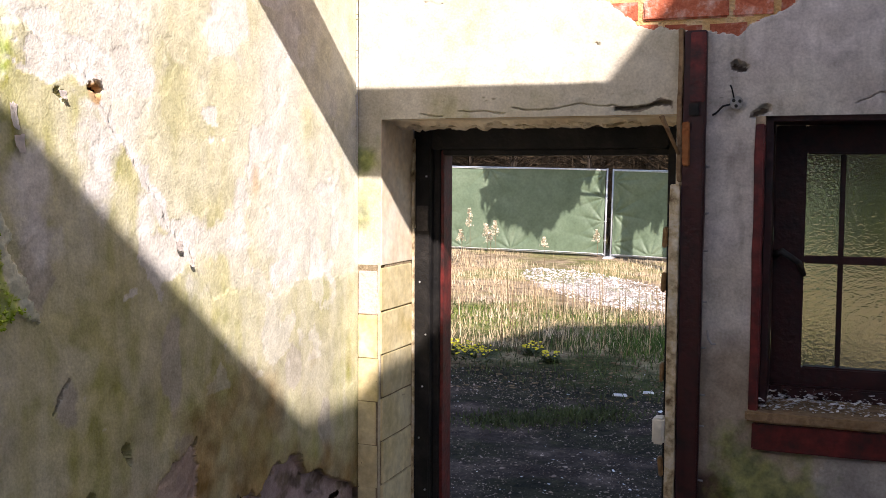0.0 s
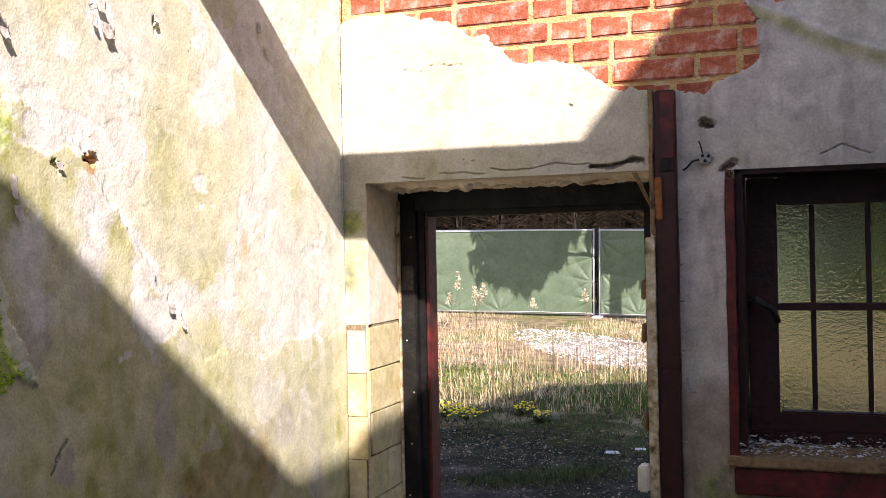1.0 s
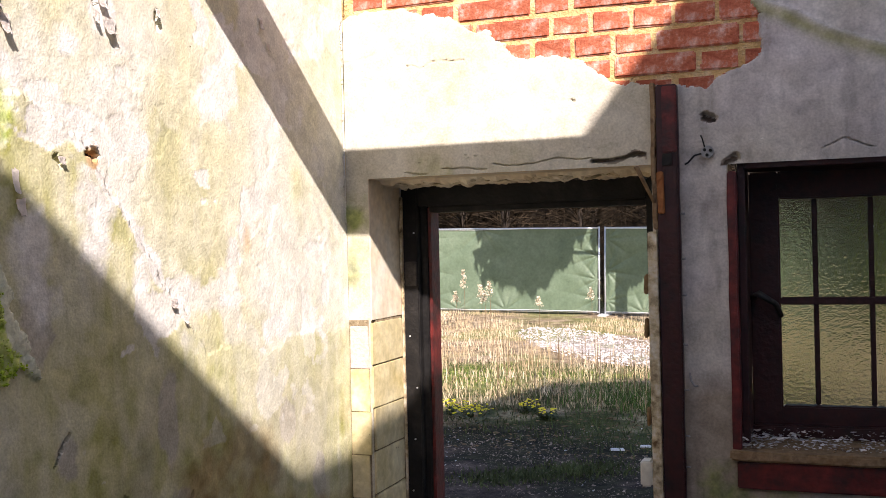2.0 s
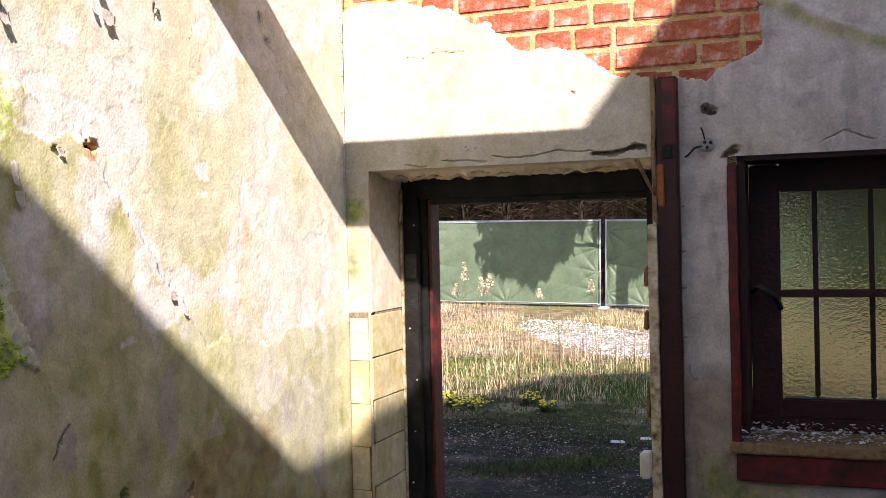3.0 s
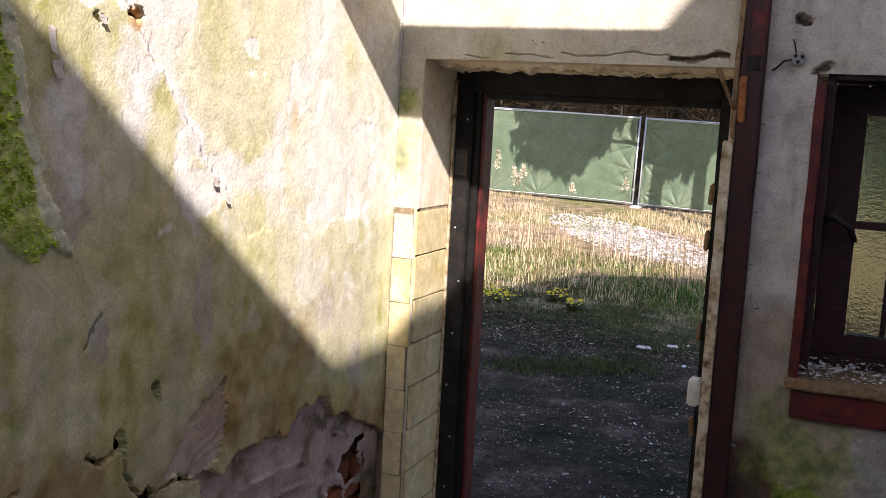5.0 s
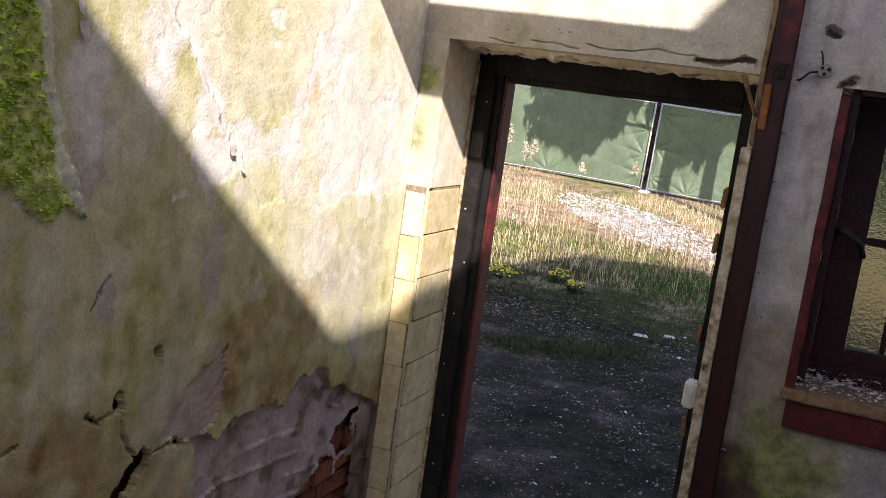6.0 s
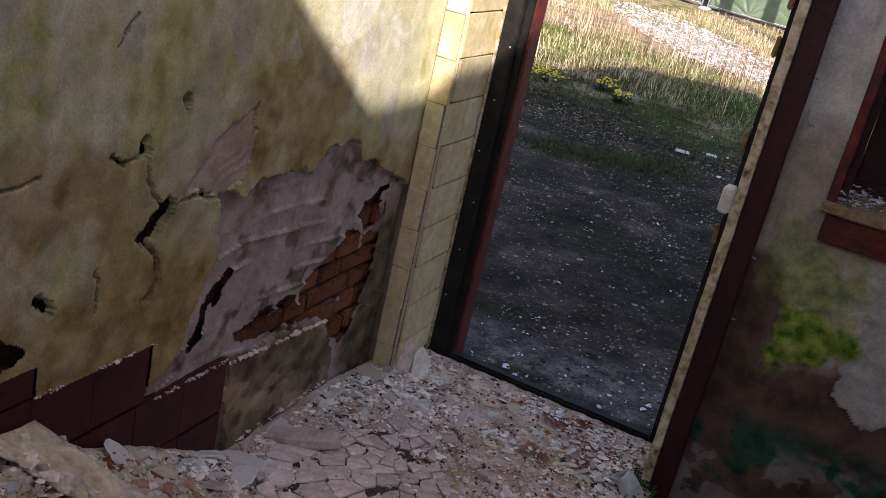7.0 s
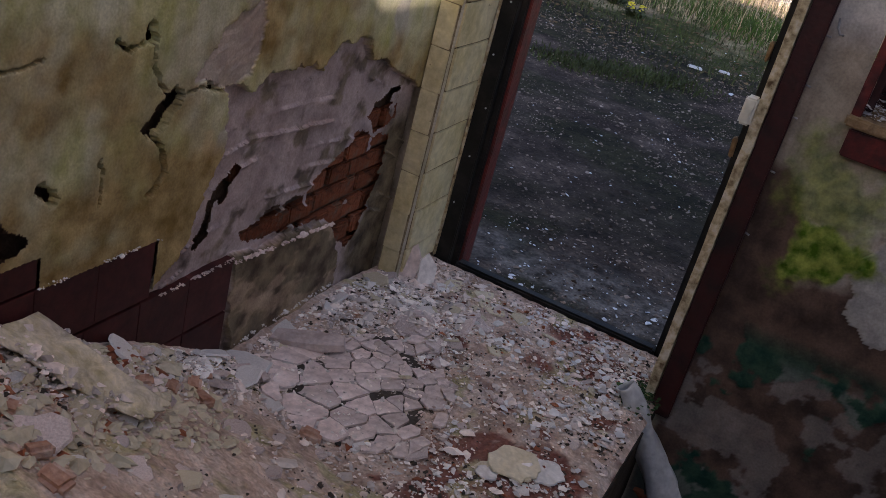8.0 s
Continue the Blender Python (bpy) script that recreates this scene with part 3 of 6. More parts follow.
damp = np.maximum(damp, 0.8 * patch * np.clip((fbm(Y, Z, 12, 94, 4) - 0.60) * 10, 0, 1))
crust = mossy & (along(wy, wz, MOSS[2:7]) < 0.035 + 0.07 * (fbm(Y, Z, 11, 55) - 0.5))
skirt_top = np.where(Y < -1.597, 0.617, np.where(Y < -1.243, 0.541, np.where(Y < -0.915, 0.377, -0.2))) + 0.012 * (fbm(Y, Z, 22, 95) - 0.5)
tiled = Z < skirt_top
gap = crack > 0.5
keep = ~(gap[:-1, :-1] & gap[1:, 1:] & gap[1:, :-1] & gap[:-1, 1:]) & ~(hole[:-1, :-1] & hole[1:, 1:] & hole[1:, :-1] & hole[:-1, 1:]) & ~tiled[:-1, 1:]
jit = np.random.default_rng(43)
free = (Y > -1.9) & (Y < -0.02) & (Z < 2.5)
P = np.stack([depth, Y + free * jit.uniform(-0.0019, 0.0019, Y.shape), Z + free * jit.uniform(-0.0019, 0.0019, Y.shape)], -1).reshape(-1, 3)
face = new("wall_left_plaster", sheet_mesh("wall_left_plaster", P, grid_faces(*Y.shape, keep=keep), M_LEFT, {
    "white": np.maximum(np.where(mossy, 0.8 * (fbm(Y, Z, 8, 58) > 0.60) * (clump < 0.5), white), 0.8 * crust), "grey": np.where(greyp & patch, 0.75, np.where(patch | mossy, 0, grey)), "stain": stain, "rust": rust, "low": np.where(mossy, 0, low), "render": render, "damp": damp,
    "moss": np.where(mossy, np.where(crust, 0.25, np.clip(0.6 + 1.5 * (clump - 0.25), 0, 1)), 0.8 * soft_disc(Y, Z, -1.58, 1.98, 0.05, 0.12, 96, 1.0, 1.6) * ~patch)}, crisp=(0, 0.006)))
structure(face, "cracked cream plaster stained green by algae, toned darker in shade, fallen off near the floor", "wall")

# moss cushions on the left wall
mg = np.random.default_rng(56)
pick = mg.choice(np.flatnonzero((mossy & ~crust & (Y > -1.95)).ravel()), 2600)
scatter("wall_moss", np.stack([depth.ravel()[pick] + mg.uniform(0, 0.006, 2600), Y.ravel()[pick], Z.ravel()[pick]], -1), mg.gamma(3, 0.0009, 2600) + 0.001, M_MOSS, "bright green moss growing on the plaster", "moss", 0.9, 57)

# curled flakes of old paint on the left wall
pf = random.Random(33)


def paint_flake(y, z, w, h, curl):
    bm = bmesh.new()
    nu, nv = 7, 5
    pts = []
    for a in range(nu):
        for b in range(nv):
            u, v = a / (nu - 1), b / (nv - 1)
            lift = curl * u * u
            pts.append(bm.verts.new((0.003 + lift, y + (v - 0.5) * w * (1 - 0.35 * u) + pf.uniform(-1, 1) * w * 0.07, z - u * h * (1 - 0.3 * lift / max(curl, 1e-4)) + pf.uniform(-1, 1) * h * 0.05)))
    for a in range(nu - 1):
        for b in range(nv - 1):
            k = a * nv + b
            bm.faces.new((pts[k], pts[k + 1], pts[k + nv + 1], pts[k + nv])).smooth = True
    bmesh.ops.solidify(bm, geom=bm.faces[:], thickness=0.0012)
    tagged(part("paint_flake", bm, M_SHARD_WHITE), "curled flake of old white paint on the plaster", "paint flake", "curled paint flakes")


for y, z, w, h, curl in [(-1.60, 2.27, 0.05, 0.09, 0.020), (-1.565, 2.20, 0.03, 0.06, 0.015), (-1.62, 2.17, 0.035, 0.05, 0.018), (-1.27, 2.32, 0.035, 0.07, 0.014), (-1.245, 2.26, 0.045, 0.06, 0.012), (-1.29, 2.27, 0.02, 0.05, 0.010), (-1.06, 2.315, 0.018, 0.03, 0.008),
                         (-1.545, 1.89, 0.020, 0.07, 0.012), (-1.53, 1.83, 0.025, 0.05, 0.010), (-1.41, 1.925, 0.022, 0.025, 0.009), (-1.31, 1.97, 0.03, 0.018, 0.008), (-1.02, 1.60, 0.028, 0.035, 0.007), (-0.97, 1.555, 0.022, 0.03, 0.007), (-0.56, 2.40, 0.02, 0.05, 0.008), (-0.52, 2.33, 0.016, 0.03, 0.006)]:
    paint_flake(y, z, w, h, curl)

# door wall: gable-shaped core with a doorway and a window, built from butted blocks
door_wall = structure(empty("wall_door", (0, 0, 0), "thick plastered gable wall with a doorway and window", "wall"), "thick plastered gable wall with a doorway and window", "wall")
for a, b in [((-0.06, 0.045, -0.4), (REV_L - 0.012, 0.34, HEAD + 0.02)), ((-0.06, 0.045, HEAD + 0.02), (4.5, 0.34, 3.0)), ((REV_R + 0.012, 0.03, -0.4), (WIN_L - 0.02, 0.34, HEAD + 0.02)),
             ((WIN_L - 0.02, 0.03, -0.4), (WIN_R, 0.34, WIN_B - 0.03)), ((WIN_R, 0.03, -0.4), (4.5, 0.34, HEAD + 0.02)), ((REV_L - 0.012, 0.045, -0.4), (REV_R + 0.012, 0.34, -0.045))]:
    part("masonry", box(a, b, 0), M_MORTAR if a[2] > 1.9 else M_CORE, door_wall)
# Unseen upper gable, its outline fitted to the shadow wanted on the yard.
gable = bmesh.new()
prof = [(-0.4, 3.0), (1.78, 4.8), (3.6, 6.4), (5.2, 6.85), (9.0, 3.0)]
f0 = gable.faces.new([gable.verts.new((x, 0.05, z)) for x, z in prof])
ext = bmesh.ops.extrude_face_region(gable, geom=[f0])
bmesh.ops.translate(gable, vec=(0, 0.29, 0), verts=[v for v in ext["geom"] if isinstance(v, bmesh.types.BMVert)])
part("gable", gable, M_CORE, door_wall)

# door wall: worn plaster face with the opening cut out
BRICKS = [(-0.05, 2.515), (0.24, 2.52), (0.40, 2.476), (0.535, 2.407), (0.602, 2.336), (0.762, 2.317), (0.871, 2.268), (0.969, 2.205), (1.219, 2.178), (1.30, 2.225), (1.385, 2.27), (1.371, 2.365), (1.345, 2.44), (1.30, 2.6), (1.3, 3.1), (-0.05, 3.1)]
xs = np.concatenate([np.linspace(0, REV_L, 13)[:-1], np.linspace(REV_L, REV_R, 194)[:-1], np.linspace(REV_R, WIN_L, 46)[:-1], np.linspace(WIN_L, 1.95, 97)[:-1], np.linspace(1.95, 3.6, 12)])
zs = np.concatenate([np.linspace(-0.4, WIN_B, 200)[:-1], np.linspace(WIN_B, WIN_T, 126)[:-1], np.linspace(HEAD, 2.02, 29)[:-1], np.linspace(2.02, 2.62, 150)[:-1], np.linspace(2.62, 3.0, 10)])
X, Z = np.meshgrid(xs, zs, indexing="ij")
wx, wz = X + 0.05 * (fbm(X, Z, 15, 103) - 0.5), Z + 0.05 * (fbm(X, Z, 15, 109) - 0.5)
bare = inside(wx, wz, BRICKS)
opening = ((X >= REV_L - 1e-6) & (X <= REV_R + 1e-6) & (Z <= HEAD + 1e-6)), ((X >= WIN_L - 1e-6) & (X <= WIN_R) & (Z >= WIN_B - 1e-6) & (Z <= WIN_T + 1e-6))
cut = np.zeros((X.shape[0] - 1, X.shape[1] - 1), bool)
for o in (*opening, bare):
    cut |= o[:-1, :-1] & o[1:, 1:] & o[1:, :-1] & o[:-1, 1:]
dep = 0.006 * (fbm(X, Z, 3, 120) - 0.5) + 0.003 * (fbm(X, Z, 24, 121, 3) - 0.5)
RIDGE = [(1.34, 2.45), (1.45, 2.40), (1.56, 2.33), (1.8, 2.24), (3.6, 1.9)]
over = np.clip((Z - np.interp(X, [p[0] for p in RIDGE], [p[1] for p in RIDGE]) + 0.03 * (fbm(X, Z, 8, 130) - 0.5)) / 0.01, 0, 1) * (X > 1.3)
dep -= 0.012 * over
for line, w, dd in [([(0.22, 2.345), (0.29, 2.322), (0.36, 2.338), (0.44, 2.33)], 0.0008, 0.008), ([(0.22, 1.970), (0.30, 1.966)], 0.001, 0.012), ([(0.36, 1.979), (0.44, 1.976), (0.50, 1.968)], 0.0009, 0.014), ([(0.53, 1.984), (0.59, 1.973), (0.64, 1.980), (0.70, 1.986)], 0.001, 0.016), ([(0.70, 1.984), (0.79, 1.990), (0.87, 1.984)], 0.0008, 0.014), ([(0.87, 1.975), (0.95, 1.985), (1.02, 1.988)], 0.005, 0.02),
                    ([(1.215, 2.102), (1.235, 2.088)], 0.012, 0.025), ([(0.80, 2.17), (0.805, 2.165)], 0.004, 0.01), ([(1.30, 1.97), (1.28, 1.955)], 0.012, 0.02), ([(1.55, 1.985), (1.60, 2.005), (1.68, 1.975)], 0.001, 0.012), ([(0.0, 2.36), (0.12, 2.38)], 0.0005, 0.006)]:
    dd2 = along(wx * 0.5 + X * 0.5, wz * 0.5 + Z * 0.5, line) - w
    dep -= dd * np.clip(-dd2 / 0.004 + 0.5, 0, 1)
right = np.clip((X - 1.09) / 0.02, 0, 1)
PEEL = [(1.50, 1.0), (1.46, 0.86), (1.49, 0.76), (1.45, 0.66), (1.48, 0.58), (1.47, 0.53), (1.52, 0.50), (1.56, 0.47), (1.64, 0.50), (1.75, 0.46), (3.6, 0.45), (3.6, 1.1), (1.5, 1.1)]
peel = inside(wx, wz, PEEL)
dep += 0.004 * peel
lowr = right * np.where(peel, 0, np.clip((0.66 + 0.22 * np.clip((1.32 - X) * 7, 0, 1) - Z + 0.25 * (fbm(X, Z, 7, 145) - 0.5)) * 20, 0, 1))
greenp = right * np.clip((fbm(X, Z, 6, 140, 5) - 0.49) * 40, 0, 1) * np.clip((0.40 - Z) * 14, 0, 1)
barep = right * np.clip((fbm(X, Z, 7, 142, 5) - 0.55) * 40, 0, 1) * np.clip((0.34 - Z) * 14, 0, 1)
dep += 0.003 * greenp
mossd = right * np.maximum(soft_disc(X, Z, 1.40, 0.68, 0.15, 0.11, 150, 1.0, 3.0), 0.6 * soft_disc(X, Z, 1.31, 0.80, 0.16, 0.22, 151, 1.0, 1.8))
mossd = np.maximum(mossd, np.maximum(0.7 * soft_disc(X, Z, 0.03, 1.835, 0.07, 0.06, 153, 1.0, 1.6), 0.45 * soft_disc(X, Z, 0.025, 1.66, 0.04, 0.16, 154, 1.0, 1.4)))
dep += 0.012 * np.clip(mossd, 0, 1) * fbm(X, Z, 40, 152, 3)
stain = np.maximum(0.7 * np.clip((fbm(X, Z * 0.4, 6, 160) - 0.55) * 7, 0, 1) * np.clip((2.06 - Z) * 9, 0, 1) * (1 - right), soft_disc(X, Z, 0.03, 1.82, 0.09, 0.10, 161, 0.9, 1.3))
stain = np.maximum(stain, np.exp(-((Z - np.interp(X, [p[0] for p in RIDGE], [p[1] for p in RIDGE]) + 0.02) / 0.025) ** 2) * (X > 1.35) * 0.8)
stain = np.maximum(stain, soft_disc(X, Z, 0.03, 1.68, 0.05, 0.16, 164, 0.6, 1.0))
dep = np.where(bare, -0.017 + 0.006 * (fbm(X, Z, 40, 180) - 0.5), dep)
jit = np.random.default_rng(44)
free = (X > 0.09) & (X < 1.9) & (Z > 2.0) & (Z < 2.6)
P = np.stack([X + free * jit.uniform(-0.0022, 0.0022, X.shape), -dep, Z + free * jit.uniform(-0.0018, 0.0018, X.shape)], -1).reshape(-1, 3)
face = new("wall_door_plaster", sheet_mesh("wall_door_plaster", P, grid_faces(*X.shape, keep=~cut), M_DOORWALL, {
    "lilac": right * np.clip(0.75 + 1.2 * (fbm(X, Z, 5, 170) - 0.5), 0, 1), "tan": right * np.clip((1.32 - Z) * 12, 0, 1) * np.clip((1.5 - X + 0.2 * (fbm(X, Z, 8, 147) - 0.5)) * 12, 0, 1) * 0.85, "brown": np.maximum(np.maximum(lowr, 0.75 * (along(wx, wz, [(0.88, 1.976), (0.95, 1.986), (1.02, 1.988)]) < 0.009) + 0.9 * (along(wx, wz, [(1.215, 2.102), (1.232, 2.086)]) < 0.010) + 0.9 * (along(wx, wz, [(1.30, 1.97), (1.28, 1.955)]) < 0.009)), 0.22 * right * np.clip((fbm(X * 2.2, Z * 0.4, 14, 190, 5) - 0.52) * 7, 0, 1) * (X < 1.7)), "green": greenp,
    "white": np.maximum(right * peel * 0.9, 0.35 * barep), "stain": stain, "moss": np.clip(mossd, 0, 1)}, crisp=(1, 0.005)))
structure(face, "cream plaster broken away from brick above the doorway, mossy and peeling below the window", "wall")

# ---- roofless room: an unseen beam and two plain walls, added to shape the shadows ----
structure(part("ceiling_beam", box((-0.06, -1.35, 2.76), (3.3, -1.13, 2.9), 0.006, 0.003), M_WOOD), "unseen timber beam added to cast a shadow across the room", "beam")
structure(part("wall_back", box((-0.34, -5.93, -0.4), (3.3, -5.63, 4.9), 0.0), M_PLAIN), "unseen tall plain back wall added to block the sun", "wall")
structure(part("wall_right", box((3.3, -8.0, -0.4), (3.6, 0.03, 5.15), 0.0), M_PLAIN), "unseen tall plain side wall added to block the sun", "wall")

# ---- doorway: reveal, soffit, tiles ----
rev = box((REV_L - 0.012, 0.006, 1.468), (REV_L, BACK, HEAD + 0.018), 0.002, 0.002, 3, 6)
structure(part("reveal_left", rev, M_REVEAL), "peach plaster lining of the door reveal, flaking", "trim")
soff = bmesh.new()
bmesh.ops.create_grid(soff, x_segments=70, y_segments=20, size=0.5)
for v in soff.verts:
    x, y = v.co.x + 0.5, v.co.y + 0.5
    lump = noise.noise(Vector((x * 22, y * 9, 1.3))) + 0.6 * noise.noise(Vector((x * 60, y * 25, 4)))
    v.co = (REV_L + x * (REV_R - REV_L), 0.004 + y * (BACK - 0.004), HEAD - 0.004 + (0.003 if y < 0.35 else 0.016 * lump - 0.010))
bmesh.ops.recalc_face_normals(soff, faces=soff.faces)
structure(part("reveal_soffit", soff, M_REVEAL), "crumbling plaster soffit over the doorway", "trim")
lg = np.random.default_rng(90)
n = 260
lp = np.stack([lg.uniform(REV_L + 0.05, REV_R - 0.02, n), lg.uniform(0.13, 0.27, n), HEAD - 0.010 - 0.005 * lg.random(n)], -1)
scatter("soffit_crumbs", lp, lg.gamma(1.5, 0.005, n) + 0.003, M_SHARD_YELLOW, "crumbled yellow foam and plaster under the lintel", "debris", 0.35, 91)
structure(part("reveal_right", box((REV_R, 0.0, -0.04), (REV_R + 0.012, BACK, HEAD), 0.002), M_REVEAL), "plaster lining of the door reveal", "trim")

pier = structure(empty("tiled_pier", (0, 0, 0), "narrow pier of cream glazed tiles beside the doorway", "tiling"), "narrow pier of cream glazed tiles beside the doorway", "tiling")
part("tile_bed", box((0.0, -0.004, 0.0), (REV_L - 0.010, 0.044, 1.47), 0.001), M_GROUT, pier)
part("tile_bed", box((REV_L - 0.0115, 0.045, 0.0), (REV_L - 0.003, BACK, 1.468), 0.001), M_GROUT, pier)
tile_rng = random.Random(4)
z = 1.460
row = 0
while z > 0.12:
    h = 0.1485
    j = tile_rng.uniform(0.0012, 0.003)
    lo = max(z - h + j, 0.03)
    bare_tile = row == 0
    ft = box((0.004, -0.0115 if not bare_tile else -0.0095, lo - 0.010), (REV_L - (0.011 if row > 2 else 0.004) + tile_rng.uniform(-0.005, 0.002), -0.004, z - 0.010), 0.0022, 0.0022, row * 3.1, 2)
    part("tile", ft, M_TILE_PINK if bare_tile else M_TILE, pier, "bare tile bed" if bare_tile else "")
    for y0, y1 in ((-0.003, BACK - 0.012),):
        t2 = box((REV_L - 0.004, y0 + (tile_rng.uniform(0.006, 0.016) if row > 1 else 0.0), lo + 0.002), (REV_L + 0.004 + tile_rng.uniform(-0.001, 0.002), y1, z - 0.001), 0.0022, 0.0022, row * 2.3 + 30, 2)
        part("tile", t2, M_TILE, pier)
    z -= h
    row += 1
structure(part("trim", box((REV_L + 0.003, BACK - 0.012, 0.02), (REV_L + 0.011, BACK + 0.002, HEAD - 0.05), 0.002, 0.003, 2, 10), M_WHITE), "thin white sealant strip between tiles and door frame", "trim")
structure(part("trim", box((REV_L + 0.004, BACK - 0.02, 1.58), (REV_L + 0.012, BACK - 0.002, 1.86), 0.003, 0.008, 5, 10), M_WHITE), "peeling white paint on the reveal edge", "trim")

# ---- door frame, without its door ----
frame_thing = structure(empty("door_1", (0.55, 0.33, 0), "black and oxblood door frame with its door missing", "door"), "black and oxblood door frame with its door missing", "door")


def world_part(name, bm, mat, thing, label=""):
    ob = part(name, bm, mat, thing, label)
    ob.matrix_parent_inverse = Matrix.Translation(thing.location).inverted()
    return ob


world_part("jamb", box((REV_L + 0.004, BACK, -0.04), (0.152, 0.335, 1.935), 0.004, 0.0015, 1, 8), M_FRAME_DARK, frame_thing)
world_part("jamb_stop", box((0.152, BACK + 0.028, -0.04), (0.176, 0.40, 1.87), 0.003, 0.002, 2, 8), M_FRAME_DARK, frame_thing)
world_part("jamb_face", box((0.1762, BACK + 0.04, -0.04), (0.188, 0.41, 1.866), 0.003, 0.003, 3, 10), M_RED, frame_thing, "chipped oxblood painted edge")
world_part("jamb", box((0.985, BACK + 0.012, -0.04), (REV_R - 0.002, 0.36, 1.935), 0.004, 0.0015, 4, 8), M_FRAME_DARK, frame_thing)
world_part("head", box((0.152, BACK + 0.004, 1.866), (0.985, 0.36, 1.937), 0.004, 0.002, 6, 8), M_FRAME_DARK, frame_thing)
world_part("head_stop", box((0.188, BACK + 0.03, 1.845), (0.985, 0.40, 1.866), 0.003, 0.002, 7, 8), M_FRAME_DARK, frame_thing)
world_part("threshold", box((0.188, BACK - 0.018, -0.045), (0.985, BACK + 0.03, 0.036), 0.008, 0.002, 8, 6), M_FRAME_DARK, frame_thing, "worn black timber threshold")
for zc in (1.62,):
    world_part("hinge", box((0.100, BACK - 0.005, zc - 0.045), (0.145, BACK + 0.001, zc + 0.045), 0.002), M_IRON, frame_thing, "dark iron hinge leaf")
for k in range(9):
    zc = 0.25 + 0.19 * k
    world_part("nail", tube([(0.125 + 0.012 * (k % 3 - 1), BACK + 0.001, zc), (0.125 + 0.012 * (k % 3 - 1), BACK - 0.004, zc)], 0.0035, 6), M_ZINC, frame_thing)
for zc, s in ((1.57, 1), (1.42, 2), (1.12, 3), (0.80, 4)):
    world_part("splinter", box((0.972, BACK + 0.0, zc - 0.03), (0.986, BACK + 0.03, zc + 0.035), 0.004, 0.008, s, 2), M_WOOD, frame_thing, "torn pale wood at the lock")

# ---- remains of the partition: red stud with a cream batten ----
stud = empty("partition_stud", (1.1, -0.02, 0), "tall oxblood timber stud remaining from a removed partition", "timber post")
world_part("board", box((1.068, -0.038, -0.02), (1.134, -0.006, 2.195), 0.004, 0.003, 11, 12), M_RED_SHADED, stud)
world_part("face_strip", box((1.088, -0.046, 1.985), (1.132, -0.0385, 2.19), 0.003, 0.003, 12, 6), M_RED, stud)
# The lower strip takes the darker red, so its shade is painted.
world_part("face_strip", box((1.095, -0.046, 0.0), (1.132, -0.0385, 1.945), 0.003, 0.003, 13, 14), M_RED_SHADED, stud)
world_part("raw_edge", box((1.052, -0.036, 1.755), (1.067, 0.0, 2.205), 0.003, 0.005, 14, 12), M_WOOD, stud, "split bare wood edge")
world_part("raw_edge", box((1.070, -0.0465, 1.80), (1.090, -0.039, 1.93), 0.003, 0.006, 15, 6), M_RUSTWOOD, stud, "rusty brown bare wood")
world_part("batten", box((1.036, -0.046, 0.01), (1.0655, -0.004, 1.748), 0.003, 0.0022, 16, 26), M_WHITE, stud, "chipped cream painted batten")
# Solid black block in place of a hollow; its colour paints the shade.
world_part("notch_shade", box((1.086, -0.0475, 1.947), (1.115, -0.0395, 1.983), 0.002), M_FRAME_DARK, stud, "dark block standing for the shade of an empty mortice")
nail_rng = random.Random(9)
for zc in (1.80, 1.66, 1.55, 1.40, 1.26, 1.12, 1.025, 0.86, 0.66):
    nail = tube([(1.132, -0.02, zc), (1.148, -0.022 + nail_rng.uniform(-0.004, 0.004), zc + nail_rng.uniform(-0.003, 0.003))], 0.0035, 6)
    world_part("nail", nail, M_METAL, stud)
sp = tube([(1.012, -0.075, 1.945), (1.030, -0.05, 1.90), (1.058, -0.03, 1.835)], 0.011, 6, 0.7, 0.5)
tagged(part("hanging_splinter", sp, M_WOOD), "split grey wood sliver hanging beside the stud", "wood splinter")
swt = empty("wall_switch", (1.02, -0.02, 1.0), "yellowed plastic switch box on the batten", "switch")
world_part("housing", box((1.000, -0.060, 0.965), (1.036, -0.005, 1.045), 0.006, 0.001), M_PLASTIC, swt)
world_part("rocker", box((1.006, -0.065, 0.99), (1.029, -0.0595, 1.022), 0.003), M_PLASTIC, swt)
mount = empty("cable_bracket", (1.218, -0.01, 1.985), "small round metal cable bracket on the plaster", "bracket")
disc = tube([(1.218, -0.004, 1.985), (1.218, -0.014, 1.985)], 0.019, 14)
world_part("plate", disc, M_METAL, mount)
for ang in (0.4, 2.5, 4.6):
    world_part("screw", tube([(1.218 + 0.010 * math.cos(ang), -0.013, 1.985 + 0.010 * math.sin(ang)), (1.218 + 0.010 * math.cos(ang), -0.019, 1.985 + 0.010 * math.sin(ang))], 0.005, 8), M_FRAME_DARK, mount)
world_part("wire", tube([(1.20, -0.015, 1.98), (1.18, -0.02, 1.975), (1.16, -0.012, 1.955), (1.150, -0.01, 1.95)], 0.003, 6), M_FRAME_DARK, mount, "black wire end")
world_part("wire", tube([(1.21, -0.015, 2.0), (1.205, -0.03, 2.025), (1.20, -0.02, 2.035)], 0.0025, 6), M_FRAME_DARK, mount, "black wire end")
tagged(part("hook", tube([(1.150, -0.006, 1.31), (1.156, -0.03, 1.29), (1.166, -0.035, 1.275), (1.176, -0.03, 1.275)], 0.0035, 6), M_METAL), "bent pale wire hook in the plaster", "hook")

